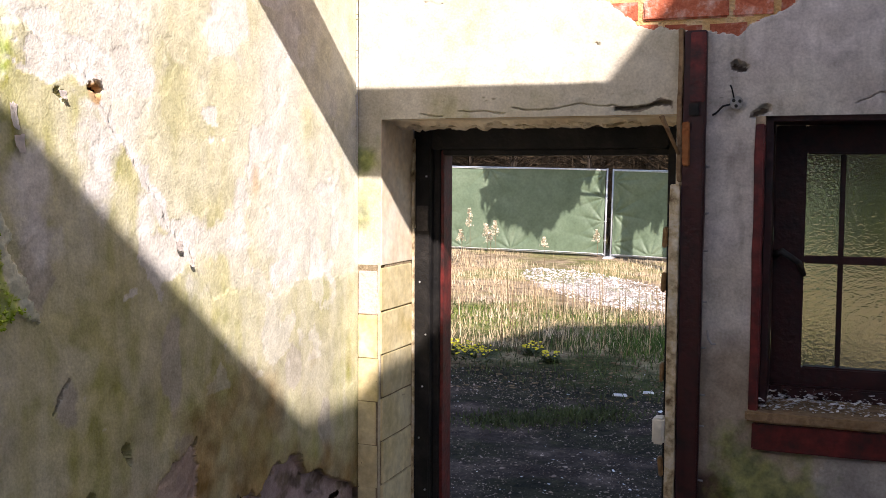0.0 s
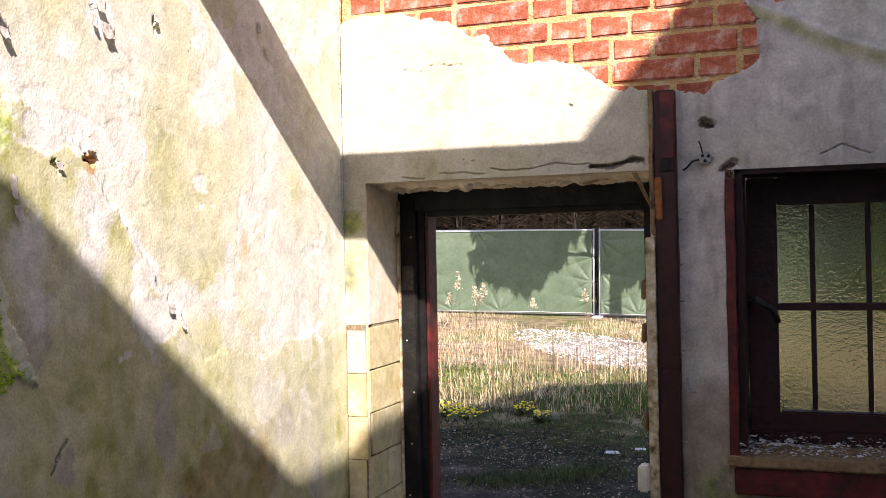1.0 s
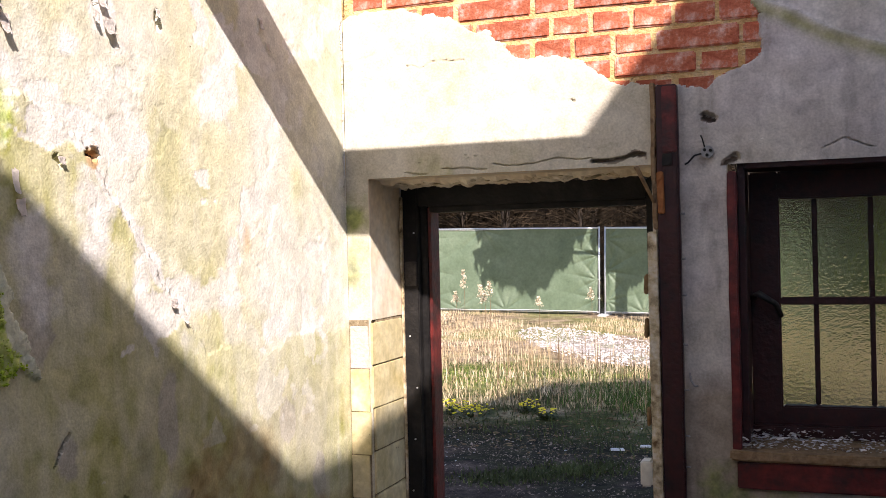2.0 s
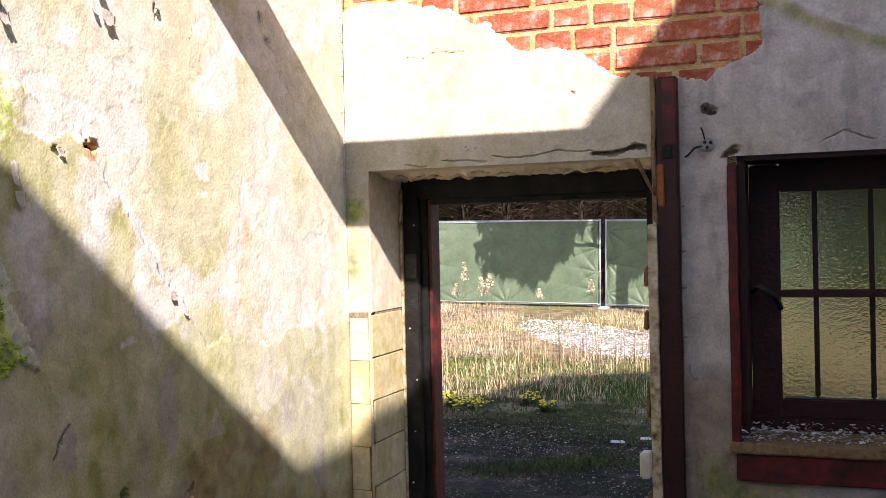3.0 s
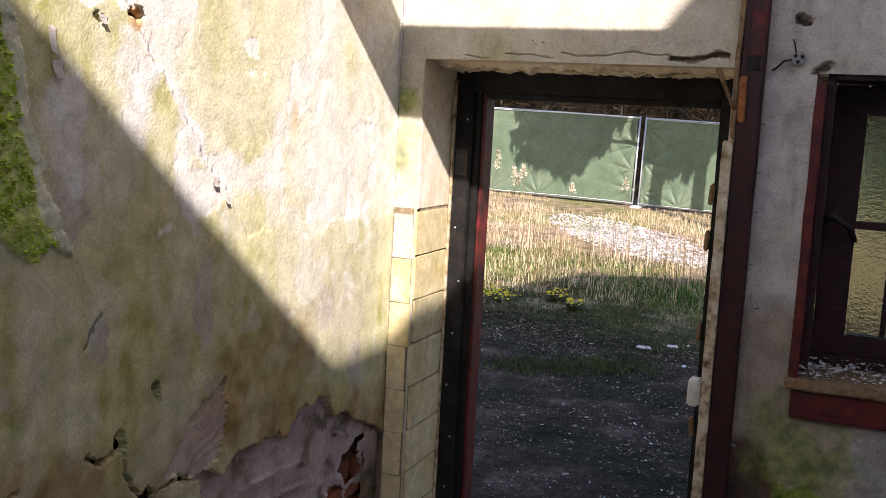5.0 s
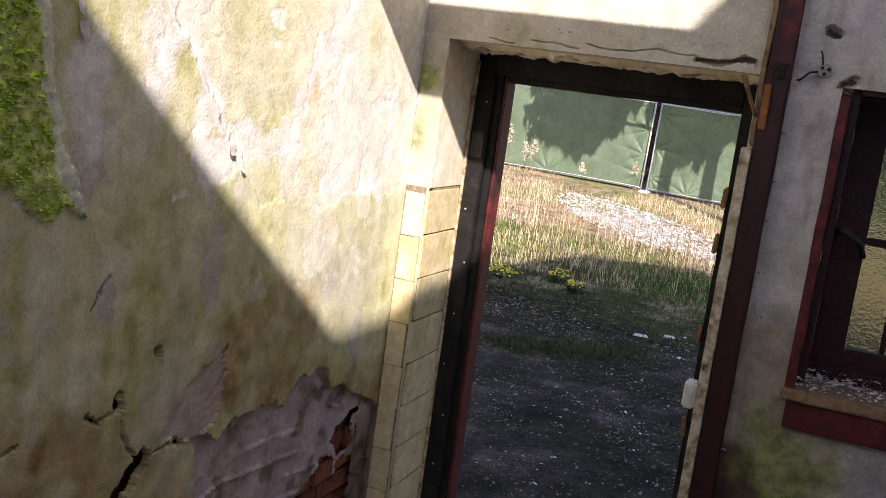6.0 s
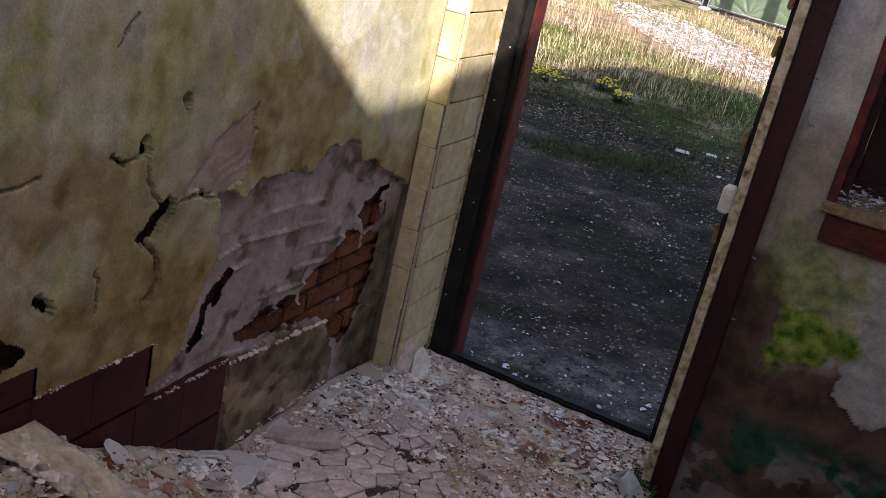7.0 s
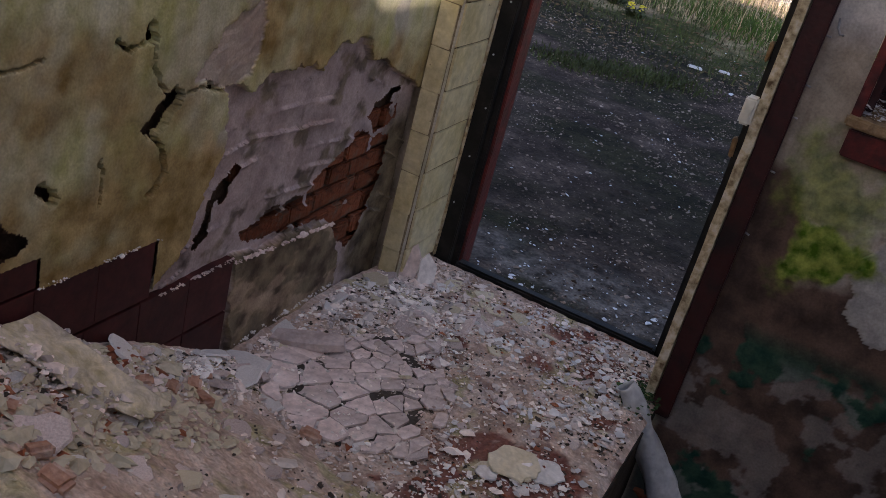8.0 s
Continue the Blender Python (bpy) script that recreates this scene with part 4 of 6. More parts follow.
# ---- window with rippled panes ----
win = structure(empty("window_1", (1.76, 0.15, 1.08), "deep window in oxblood wood with rippled panes", "window"), "deep window in oxblood wood with rippled panes", "window")
world_part("lining", box((WIN_L, -0.012, WIN_B), (WIN_L + 0.028, 0.20, WIN_T - 0.03), 0.004, 0.003, 21, 8), M_RED, win, "scuffed red side lining")
# Deeper linings and sash use the darker red for the recess shade.
world_part("lining", box((WIN_L + 0.028, 0.03, WIN_B + 0.02), (WIN_L + 0.05, 0.235, WIN_T + 0.020), 0.003, 0.002, 22, 6), M_RED_SHADED, win)
world_part("lining", box((WIN_R - 0.03, -0.01, WIN_B), (WIN_R, 0.235, WIN_T - 0.002), 0.003, 0.002, 23, 6), M_RED_SHADED, win)
world_part("window_head", box((WIN_L + 0.05, 0.012, WIN_T - 0.022), (WIN_R - 0.03, 0.235, WIN_T + 0.020), 0.003, 0.002, 24, 6), M_RED_SHADED, win)
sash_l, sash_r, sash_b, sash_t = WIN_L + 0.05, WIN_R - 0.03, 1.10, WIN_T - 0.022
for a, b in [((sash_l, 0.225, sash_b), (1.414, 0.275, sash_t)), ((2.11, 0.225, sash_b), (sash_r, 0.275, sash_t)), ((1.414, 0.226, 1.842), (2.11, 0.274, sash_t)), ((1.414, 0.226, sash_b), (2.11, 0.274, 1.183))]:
    world_part("window_frame", box(a, b, 0.005, 0.001, 25, 4), M_RED_SHADED, win)
world_part("window_frame", box((sash_l, 0.195, 1.085), (sash_r, 0.224, 1.125), 0.004, 0.002, 26, 8), M_RED_SHADED, win)
panes_x = [1.414, 1.520, 1.685, 1.850, 2.11]
for xb in panes_x[1:-1]:
    world_part("glazing_bar", box((xb - 0.008, 0.256, 1.183), (xb + 0.008, 0.274, 1.842), 0.003), M_RED_SHADED, win)
world_part("glazing_rail", box((1.414, 0.228, 1.505), (2.11, 0.2345, 1.530), 0.003), M_RED_SHADED, win)
for x0, x1 in zip(panes_x, panes_x[1:]):
    for z0, z1 in ((1.183, 1.505), (1.53, 1.842)):
        pane = world_part("pane", box((x0 + (0.008 if x0 > 1.42 else -0.003), 0.248, z0 - 0.002), (x1 - 0.008, 0.252, z1 + 0.002), 0), M_GLASS, win)
        pane.visible_shadow = False
world_part("window_sill", box((WIN_L - 0.008, -0.035, 1.052), (WIN_R + 0.02, 0.225, 1.082), 0.006, 0.003, 27, 10), M_WOOD, win, "worn brown wooden sill board")
world_part("apron", box((WIN_L + 0.012, -0.022, 0.968), (WIN_R, -0.002, 1.050), 0.004, 0.002, 28, 10), M_RED, win, "oxblood painted apron board")
world_part("stay", tube([(1.33, 0.20, 1.53), (1.35, 0.15, 1.545), (1.40, 0.18, 1.51), (1.415, 0.215, 1.47)], 0.012, 8, 0.7), M_IRON, win, "dark iron window stay")
fl = np.random.default_rng(31)
n = 900
pl = np.stack([WIN_L + 0.03 + fl.random(n) ** 1.8 * 0.7, 0.0 + fl.random(n) * 0.21, 1.084 + 0.012 * fl.random(n) + 0.022 * (fl.random(n) < 0.3)], -1)
scatter("paint_flakes", pl, fl.gamma(1.6, 0.0021, n) + 0.0015, M_FLAKES, "white paint flakes lying on the window sill", "debris", 0.25, 32)

# ---- bare brickwork: every brick is a piece ----
_brick_meshes = {}


def brick_mesh(kind, length, height, deep, mat):
    key = (kind, round(length, 3), mat.name)
    if key not in _brick_meshes:
        bm = box((-length / 2, 0, -height / 2), (length / 2, deep, height / 2), 0.005, 0.004, len(_brick_meshes) * 3.7)
        me = bpy.data.meshes.new("brick")
        bm.to_mesh(me)
        bm.free()
        me.materials.append(mat)
        _brick_meshes[key] = me
    return _brick_meshes[key]


bg = random.Random(12)
brickwork = structure(empty("brickwork_door", (0, 0, 0), "orange-red bricks in sandy mortar above the doorway", "brickwork"), "orange-red bricks in sandy mortar above the doorway", "brickwork")
part("mortar", box((0.0, 0.017, 2.12), (1.48, 0.0445, 2.99), 0), M_MORTAR, brickwork)
for r in range(11):
    zc = 2.155 + 0.0755 * r + 0.0375
    x = -0.04 - (0.06 if r % 3 else 0.0)
    while x < 1.45:
        L = bg.choice((0.13, 0.13, 0.13, 0.26)) if r % 2 == 0 else bg.choice((0.26, 0.13, 0.13))
        if x > -0.14 and x + L > 0.02:
            x0, x1 = max(x, 0.002), min(x + L - 0.012, 1.475)
            if x1 - x0 > 0.04:
                ob = new("brick", brick_mesh(bg.randrange(5), x1 - x0, 0.063, 0.03, M_BRICK))
                ob.parent = brickwork
                ob.location = ((x0 + x1) / 2, 0.008 + bg.uniform(0, 0.006), zc + bg.uniform(-0.002, 0.002))
                ob.rotation_euler = (bg.uniform(-0.02, 0.02), bg.uniform(-0.012, 0.012), bg.uniform(-0.02, 0.02))
        x += L
brickwork = structure(empty("brickwork_low", (0, 0, 0), "dark damp red bricks exposed near the floor", "brickwork"), "dark damp red bricks exposed near the floor", "brickwork")
for r in range(8):
    zc = 0.09 + 0.0755 * r
    y = -1.0 - (0.07 if r % 2 else 0.0)
    while y < -0.02:
        L = bg.choice((0.13, 0.26))
        y1 = min(y + L - 0.013, -0.012)
        if y1 - y > 0.04 and bg.random() > 0.12:
            ob = new("brick", brick_mesh(bg.randrange(4), y1 - y, 0.062, 0.03, M_BRICK_DARK))
            ob.parent = brickwork
            ob.location = (-0.032 + bg.uniform(-0.014, 0.006), (y + y1) / 2, zc + bg.uniform(-0.004, 0.004))
            ob.rotation_euler = (bg.uniform(-0.02, 0.02), bg.uniform(-0.02, 0.02), radians(90) + bg.uniform(-0.03, 0.03))
        y += L

# ---- skirting of oxblood tiles ----
skirt = structure(empty("skirting", (0, 0, 0), "broken oxblood tile skirting at the floor", "baseboard"), "broken oxblood tile skirting at the floor", "baseboard")
for z0, z1, ya, yb in ((0.546, 0.616, -2.6, -1.600), (0.383, 0.541, -2.6, -1.246), (0.215, 0.378, -2.6, -0.917), (0.055, 0.210, -2.6, -0.917)):
    y = yb
    while y > ya:
        part("tile", box((-0.03, y - 0.1784, z0), (-0.003 + bg.uniform(0, 0.002), y - 0.0004, z1 - 0.001 + bg.uniform(-0.002, 0.001)), 0.0012), M_TILE_RED, skirt)
        y -= 0.179
def lip(y0, z0, y1, z1, n, size, mat, label, seed):
    """Crumbs of broken plaster clinging along an edge of the wall."""
    lr = np.random.default_rng(seed)
    t = lr.random(n)
    t = t[fbm(t * 3, t * 0, 5, 700 + seed) > 0.42]
    m = len(t)
    pts = np.stack([lr.uniform(0.0, 0.010, m), y0 + (y1 - y0) * t, z0 + (z1 - z0) * t + lr.normal(0, size * 0.5, m)], -1)
    scatter("plaster_crumbs", pts, lr.gamma(2, size * 0.4, m) + 0.0015, mat, label, "debris", 0.8, seed)


lip(-1.6, 0.545, -1.24, 0.545, 110, 0.0022, M_SHARD_WHITE, "white plaster crumbs on the skirting edge", 1)
lip(-1.23, 0.381, -0.92, 0.382, 140, 0.0026, M_SHARD, "plaster crumbs on the skirting edge", 2)
lip(-0.92, 0.366, -0.42, 0.330, 300, 0.0034, M_SHARD, "broken plaster edge below the bricks", 3)
lip(-0.86, 0.075, -0.34, 0.085, 130, 0.003, M_SHARD_WHITE, "white plaster crumbs along the floor", 4)


# ---- floor: slab with a dusty heap, lower floor beyond the partition line ----
def heap(x, y):
    """Height of the rubble over the slab."""
    d = (-0.86 - 0.36 * x) - y
    ramp = np.clip(d, 0, 1.0)
    h = 0.50 * ramp * np.clip((1.5 - x) / 0.9, 0.25, 1)
    bank = 0.035 * np.clip(1 - x / 0.5, 0, 1) * np.clip((-y) / 0.3, 0, 1)
    return 0.018 + h + bank + 0.03 * (fbm(x, y, 5, 200, 3) - 0.5) * np.clip(-y * 3, 0, 1)


def heap_at(x, y):
    return float(heap(np.array([x]), np.array([y]))[0])


structure(part("floor", box((-0.06, -7.0, -0.4), (1.09, BACK - 0.02, -0.02), 0.012, 0.004, 40, 10), M_SLAB), "raised concrete floor slab with broken edge", "floor")
structure(part("floor_lower", box((1.09, -7.0, -0.5), (3.3, 0.03, -0.40), 0), M_SLAB), "dark lower floor beyond the removed partition", "floor")
gx, gy = np.linspace(-0.01, 1.088, 160), np.linspace(-3.6, BACK - 0.022, 440)
X, Y = np.meshgrid(gx, gy, indexing="ij")
H = heap(X, Y) + 0.012 * (fbm(X, Y, 30, 210, 3) - 0.5)
H = np.where(X > 1.06, H - (X - 1.06) * 0.6, H)
redm = np.clip((fbm(X, Y, 7, 220) - 0.50) * 10, 0, 1) * (H < 0.09) * np.clip((X - 0.45) * 4, 0, 1)
for cu, cv, ru, rv in [(0.72, -0.95, 0.14, 0.10), (0.88, -0.72, 0.20, 0.20), (0.33, -0.06, 0.05, 0.05), (0.44, -0.23, 0.06, 0.04), (0.44, -0.40, 0.04, 0.05), (0.30, 0.03, 0.05, 0.03)]:
    redm = np.maximum(redm, soft_disc(X, Y, cu, cv, ru, rv, 222))
yel = np.clip((fbm(X, Y, 9, 230) - 0.58) * 8, 0, 1)
structure(new("floor_dust", sheet_mesh("floor_dust", np.stack([X, Y, H], -1).reshape(-1, 3), grid_faces(*X.shape), M_DUST, {"red": 0.85 * redm, "yellow": yel})),
          "layer of pinkish plaster dust rising to a heap", "rubble")

# ---- debris on the floor ----
g = np.random.default_rng(77)


def crowd(x, y):
    """How thickly the rubble lies: thick along the wall, thin on trodden dust and on the slope."""
    c = 0.25 + 2.2 * (fbm(x, y, 5, 205, 4) - 0.36) + 0.5 * np.clip(1 - x / 0.3, 0, 1) + 0.6 * np.clip((x - 0.75) * 5, 0, 1) * (y > -0.45)
    c *= np.where((y < -1.02 - 0.15 * x) & (x > 0.22), 0.22, 1.0)
    c *= 1 - 0.65 * np.exp(-((x - 0.62) / 0.2) ** 2 - ((y + 0.30) / 0.28) ** 2)
    return np.clip(c, 0.03, 1)


def on_floor(n, x0, x1, y0, y1, lift=0.004):
    x, y = g.uniform(x0, x1, 5 * n), g.uniform(y0, y1, 5 * n)
    best = np.argsort(g.random(5 * n) / crowd(x, y))[:n]
    x, y = x[best], y[best]
    return np.stack([x, y, heap(x, y) + lift], -1)


scatter("plaster_chips", on_floor(13000, 0.02, 1.07, -1.9, 0.24), g.gamma(1.3, 0.0023, 13000) + 0.001, M_CHIPS, "small plaster crumbs strewn over the floor", "rubble", 0.45, 1)
scatter("plaster_chips", on_floor(1500, 0.02, 0.42, -1.9, 0.2), g.gamma(1.6, 0.0042, 1500) + 0.003, M_CHIPS, "broken plaster crumbs heaped along the wall", "rubble", 0.5, 2)
scatter("brick_crumbs", on_floor(380, 0.3, 1.0, -1.0, 0.2), g.gamma(1.6, 0.0024, 380) + 0.0015, M_CHIPS_RED, "red brick crumbs strewn over the floor", "rubble", 0.6, 3)
scatter("brick_crumbs", on_floor(140, 0.02, 0.35, -1.95, -1.3), g.gamma(2.0, 0.005, 140) + 0.004, M_CHIPS_RED, "broken brick bits on the heap", "rubble", 0.7, 4)
scatter("plaster_flakes", on_floor(900, 0.02, 1.06, -1.9, 0.2, 0.007), g.gamma(2.0, 0.0040, 900) + 0.004, M_CHIPS, "flat broken plaster flakes over the dust", "rubble", 0.22, 7)
scatter("paint_flakes", on_floor(260, 0.55, 1.06, -0.8, 0.22, 0.008), g.uniform(0.006, 0.02, 260), M_FLAKES, "white paint flakes near the threshold", "debris", 0.15, 5)

# Dark bits added between the chips as the shade of crevices.
scatter("gap_shadow_crumbs", on_floor(2800, 0.02, 1.07, -1.9, 0.24), g.gamma(1.5, 0.0022, 2800) + 0.0015, M_SLAB, "dark crumbs standing for shadowed gaps in the floor rubble", "rubble", 0.6, 6)
shard_meshes = []
for k in range(16):
    bm = prism(ragged(1.0, random.Random(k).choice((8, 10, 12)), 300 + k, random.Random(k + 50).uniform(0.8, 1.6)), 0.20, 0, 0.035, 0.09)
    me = bpy.data.meshes.new("plaster_piece")
    bm.normal_update()
    bm.to_mesh(me)
    bm.free()
    shard_meshes.append(me)
shard_sets = []
for mat in (M_SHARD, M_SHARD_WHITE, M_SHARD_YELLOW):
    row = []
    for me in shard_meshes:
        c = me.copy()
        c.materials.append(mat)
        row.append(c)
    shard_sets.append(row)
sg = random.Random(21)


def put_shard(x, y, r, kind, tilt=0.18, thick=1.0, turn=None, lift=0.0, name="plaster_shard", label=None):
    ob = new(name, sg.choice(shard_sets[kind]))
    ob.matrix_basis = Matrix.Translation((x, y, heap_at(x, y) + lift)) @ Euler((sg.gauss(0, tilt), sg.gauss(0, tilt), sg.uniform(0, 6.28) if turn is None else turn)).to_matrix().to_4x4() @ Matrix.Diagonal((r, r, r * thick, 1))
    return tagged(ob, label or ("flat broken piece of pinkish plaster on the floor", "flat broken piece of white plaster on the floor", "broken piece of yellow painted plaster on the floor")[kind],
                  "plaster piece", "broken plaster pieces")


for _ in range(75):
    x = 0.03 + 0.55 * sg.random() ** 1.5
    y = sg.uniform(-1.75, 0.15)
    put_shard(x, y, sg.uniform(0.016, 0.045), sg.choice((0, 0, 0, 1, 2)), 0.25, sg.uniform(0.6, 1.2))
for _ in range(60):
    x = 0.02 + 0.38 * sg.random() ** 1.4
    put_shard(x, sg.uniform(-1.98, -1.25), sg.uniform(0.008, 0.026), sg.choice((0, 0, 1, 2, 2)), 0.3, sg.uniform(0.6, 1.2))
for _ in range(230):
    x, y = sg.uniform(0.1, 1.05), sg.uniform(-0.95, 0.22)
    if sg.random() < crowd(np.array([x]), np.array([y]))[0] + 0.15:
        put_shard(x, y, sg.uniform(0.010, 0.032) * (1.25 if x < 0.6 else 1), sg.choice((0, 0, 0, 1, 2)), 0.16, 0.6)


# ---- cracked sheet of fallen plaster: a plate broken into fitted pieces ----
def clip(poly, px, py, nx, ny):
    out = []
    for k in range(len(poly)):
        a, b = poly[k - 1], poly[k]
        da, db = (a[0] - px) * nx + (a[1] - py) * ny, (b[0] - px) * nx + (b[1] - py) * ny
        if da <= 0:
            out.append(a)
        if (da < 0) != (db < 0) and da != db:
            t = da / (da - db)
            out.append((a[0] + t * (b[0] - a[0]), a[1] + t * (b[1] - a[1])))
    return out


sheet = empty("cracked_plaster_sheet", (0, 0, 0), "fallen sheet of pinkish plaster cracked into many pieces", "plaster sheet")
cg = random.Random(5)
bx, by = np.meshgrid(np.linspace(0.10, 0.62, 60), np.linspace(-1.0, -0.32, 80), indexing="ij")
bed_in = inside(bx + 0.05 * (fbm(bx, by, 12, 240) - 0.5), by + 0.05 * (fbm(bx, by, 12, 241) - 0.5), [(0.17, -0.90), (0.45, -0.93), (0.57, -0.84), (0.55, -0.66), (0.46, -0.48), (0.36, -0.37), (0.28, -0.40), (0.15, -0.72)])
# Dark sheet below the pieces paints the depth shadow of the cracks.
bed = new("crack_shadow", sheet_mesh("crack_shadow", np.stack([bx, by, heap(bx, by) + 0.008], -1).reshape(-1, 3), grid_faces(*bx.shape, keep=bed_in[:-1, :-1] & bed_in[1:, 1:]), M_SLAB))
bed.parent = sheet
bed["label"] = "dark sheet standing for the shadow in the cracks"
RIM = [(0.10, -0.86), (0.20, -0.98), (0.33, -1.01), (0.47, -0.97), (0.61, -0.88), (0.63, -0.72), (0.57, -0.52), (0.47, -0.42), (0.37, -0.29), (0.27, -0.34), (0.20, -0.52), (0.09, -0.72)]
seeds = []
for _ in range(900):
    p = (cg.uniform(0.06, 0.66), cg.uniform(-1.04, -0.26))
    whole = math.hypot((p[0] - 0.24) / 0.16, (p[1] + 0.84) / 0.13)
    apart = 0.075 if whole < 1 else 0.05 if whole < 2.0 else 0.034
    if all(math.hypot(p[0] - q[0], p[1] - q[1]) > apart * cg.uniform(0.75, 1.5) for q in seeds):
        seeds.append(p)
for p in seeds:
    poly = list(RIM)
    away = math.hypot((p[0] - 0.30) / 0.26, (p[1] + 0.75) / 0.26)
    for q in seeds:
        if q is not p and len(poly) > 2:
            d = math.hypot(q[0] - p[0], q[1] - p[1])
            if d < 0.4:
                gapw = 0.0019 + 0.0010 * math.sin(40 * (p[0] + q[0]) + 31 * (p[1] + q[1])) + 0.0022 * max(0.0, away - 0.6)
                poly = clip(poly, (p[0] + q[0]) / 2 - gapw * (q[0] - p[0]) / d, (p[1] + q[1]) / 2 - gapw * (q[1] - p[1]) / d, (q[0] - p[0]) / d, (q[1] - p[1]) / d)
    if len(poly) < 3 or cg.random() < 0.75 * (away - 0.85):
        continue
    outline = []
    for a, b in zip(poly, poly[1:] + poly[:1]):
        steps = max(1, int(math.hypot(b[0] - a[0], b[1] - a[1]) / 0.012))
        for k in range(steps):
            c = Vector((a[0] + (b[0] - a[0]) * k / steps, a[1] + (b[1] - a[1]) * k / steps, 0))
            c += 0.004 * noise.noise_vector(c * 45)
            outline.append((c.x - p[0], c.y - p[1]))
    ob = part("piece", prism(outline, 0.007, 0, 0.0004, 0.025), M_SHARD, sheet)
    stir = min(1.0, max(0.1, away - 0.4))
    ob.location = (p[0] + cg.gauss(0, 0.004) * stir, p[1] + cg.gauss(0, 0.004) * stir, heap_at(*p) + 0.006 + cg.uniform(0, 0.006) * stir)
    ob.rotation_euler = (cg.gauss(0, 0.09) * stir, cg.gauss(0, 0.09) * stir, cg.gauss(0, 0.12) * stir)

x, y = g.uniform(0.1, 0.62, 800), g.uniform(-1.0, -0.3, 800)
scatter("plaster_chips", np.stack([x, y, heap(x, y) + 0.015], -1), g.gamma(1.4, 0.0022, 800) + 0.001, M_CHIPS, "crumbs lying on the cracked plaster sheet", "rubble", 0.45, 8)
x, y = 0.02 + 0.36 * g.random(800) ** 1.3, g.uniform(-2.0, -1.2, 800)
scatter("plaster_chips", np.stack([x, y, heap(x, y) + 0.006], -1), g.gamma(1.5, 0.0055, 800) + 0.002, M_SHARD_YELLOW, "yellowish plaster crumbs heaped on the slope", "rubble", 0.5, 11)

# single larger pieces
for x, y, r, kind, tilt, label in [(0.07, -0.89, 0.075, 1, 0.10, "large flat white plaster piece on the heap"), (0.127, -0.985, 0.055, 1, 0.12, "flat white plaster piece on the heap"), (0.236, -1.0, 0.04, 1, 0.12, "white plaster piece beside the cracked sheet"),
                                   (0.05, -0.66, 0.042, 1, 0.4, "thick white plaster lump on the floor"), (0.06, -0.13, 0.045, 2, 0.3, "pale yellow plaster lump in the corner"), (0.30, -0.33, 0.05, 0, 0.08, "flat plaster piece beside the cracked sheet"),
                                   (0.03, -1.00, 0.05, 1, 0.7, "white plaster piece leaning on the skirting"), (0.04, -1.36, 0.055, 1, 0.5, "white plaster piece leaning on the skirting"), (0.54, -0.50, 0.035, 0, 0.05, "flat plaster piece on the dusty floor"),
                                   (0.11, -1.53, 0.05, 1, 0.3, "white plaster piece on the heap"), (0.29, -1.86, 0.06, 0, 0.3, "pinkish plaster lump on the heap"), (0.60, -0.84, 0.05, 0, 0.05, "flat plaster piece on the red floor")]:
    put_shard(x, y, r, kind, tilt, 0.5, None, 0.01, "plaster_piece", label)
for x, y, r, seed, mat in [(0.845, -0.69, 0.085, 61, M_SHARD_YELLOW), (0.925, -0.655, 0.06, 62, M_SHARD_WHITE), (0.80, -0.775, 0.035, 63, M_SHARD_WHITE)]:
    gr = random.Random(seed)
    plate = part("plaster_plate", prism([(r * gr.uniform(0.78, 1.08) * math.cos(k * 0.2417), r * gr.uniform(0.72, 1.0) * math.sin(k * 0.2417)) for k in range(26)], 0.004, 0, 0.0012, 0.03), mat)
    plate.matrix_basis = pose(x, y, heap_at(x, y) + 0.007, gr.uniform(-2, 2), gr.uniform(-2, 2), gr.uniform(0, 90))
    tagged(plate, "thin crumbling cream plaster plate on the red floor", "plaster piece", "broken plaster pieces")
plank = part("plaster_slab", prism([(-0.115, -0.035), (-0.04, -0.043), (0.06, -0.040), (0.118, -0.02), (0.112, 0.03), (0.02, 0.038), (-0.10, 0.022)], 0.022, 0, 0.002), M_SHARD)
plank.matrix_basis = pose(0.125, -0.655, heap_at(0.125, -0.655) + 0.016, 3, -5, 25)
tagged(plank, "long thick slab of pinkish plaster on the rubble", "plaster piece", "broken plaster pieces")
for x, y, r, a, lab in [(0.10, 0.05, 0.07, 68, "grey plaster shard leaning on the tiled pier"), (0.16, 0.06, 0.06, 58, "white plaster shard leaning on the tiled pier")]:
    s = part("plaster_shard", prism([(-0.035, -r), (0.03, -r * 0.9), (0.038, r * 0.2), (0.0, r), (-0.03, r * 0.5)], 0.009), M_SHARD if x < 0.15 else M_SHARD_WHITE)
    s.matrix_basis = pose(x, y, heap_at(x, y) + r * 0.75, a, 4, 14 if x < 0.15 else 40)
    tagged(s, lab, "plaster piece", "broken plaster pieces")
bits = random.Random(8)
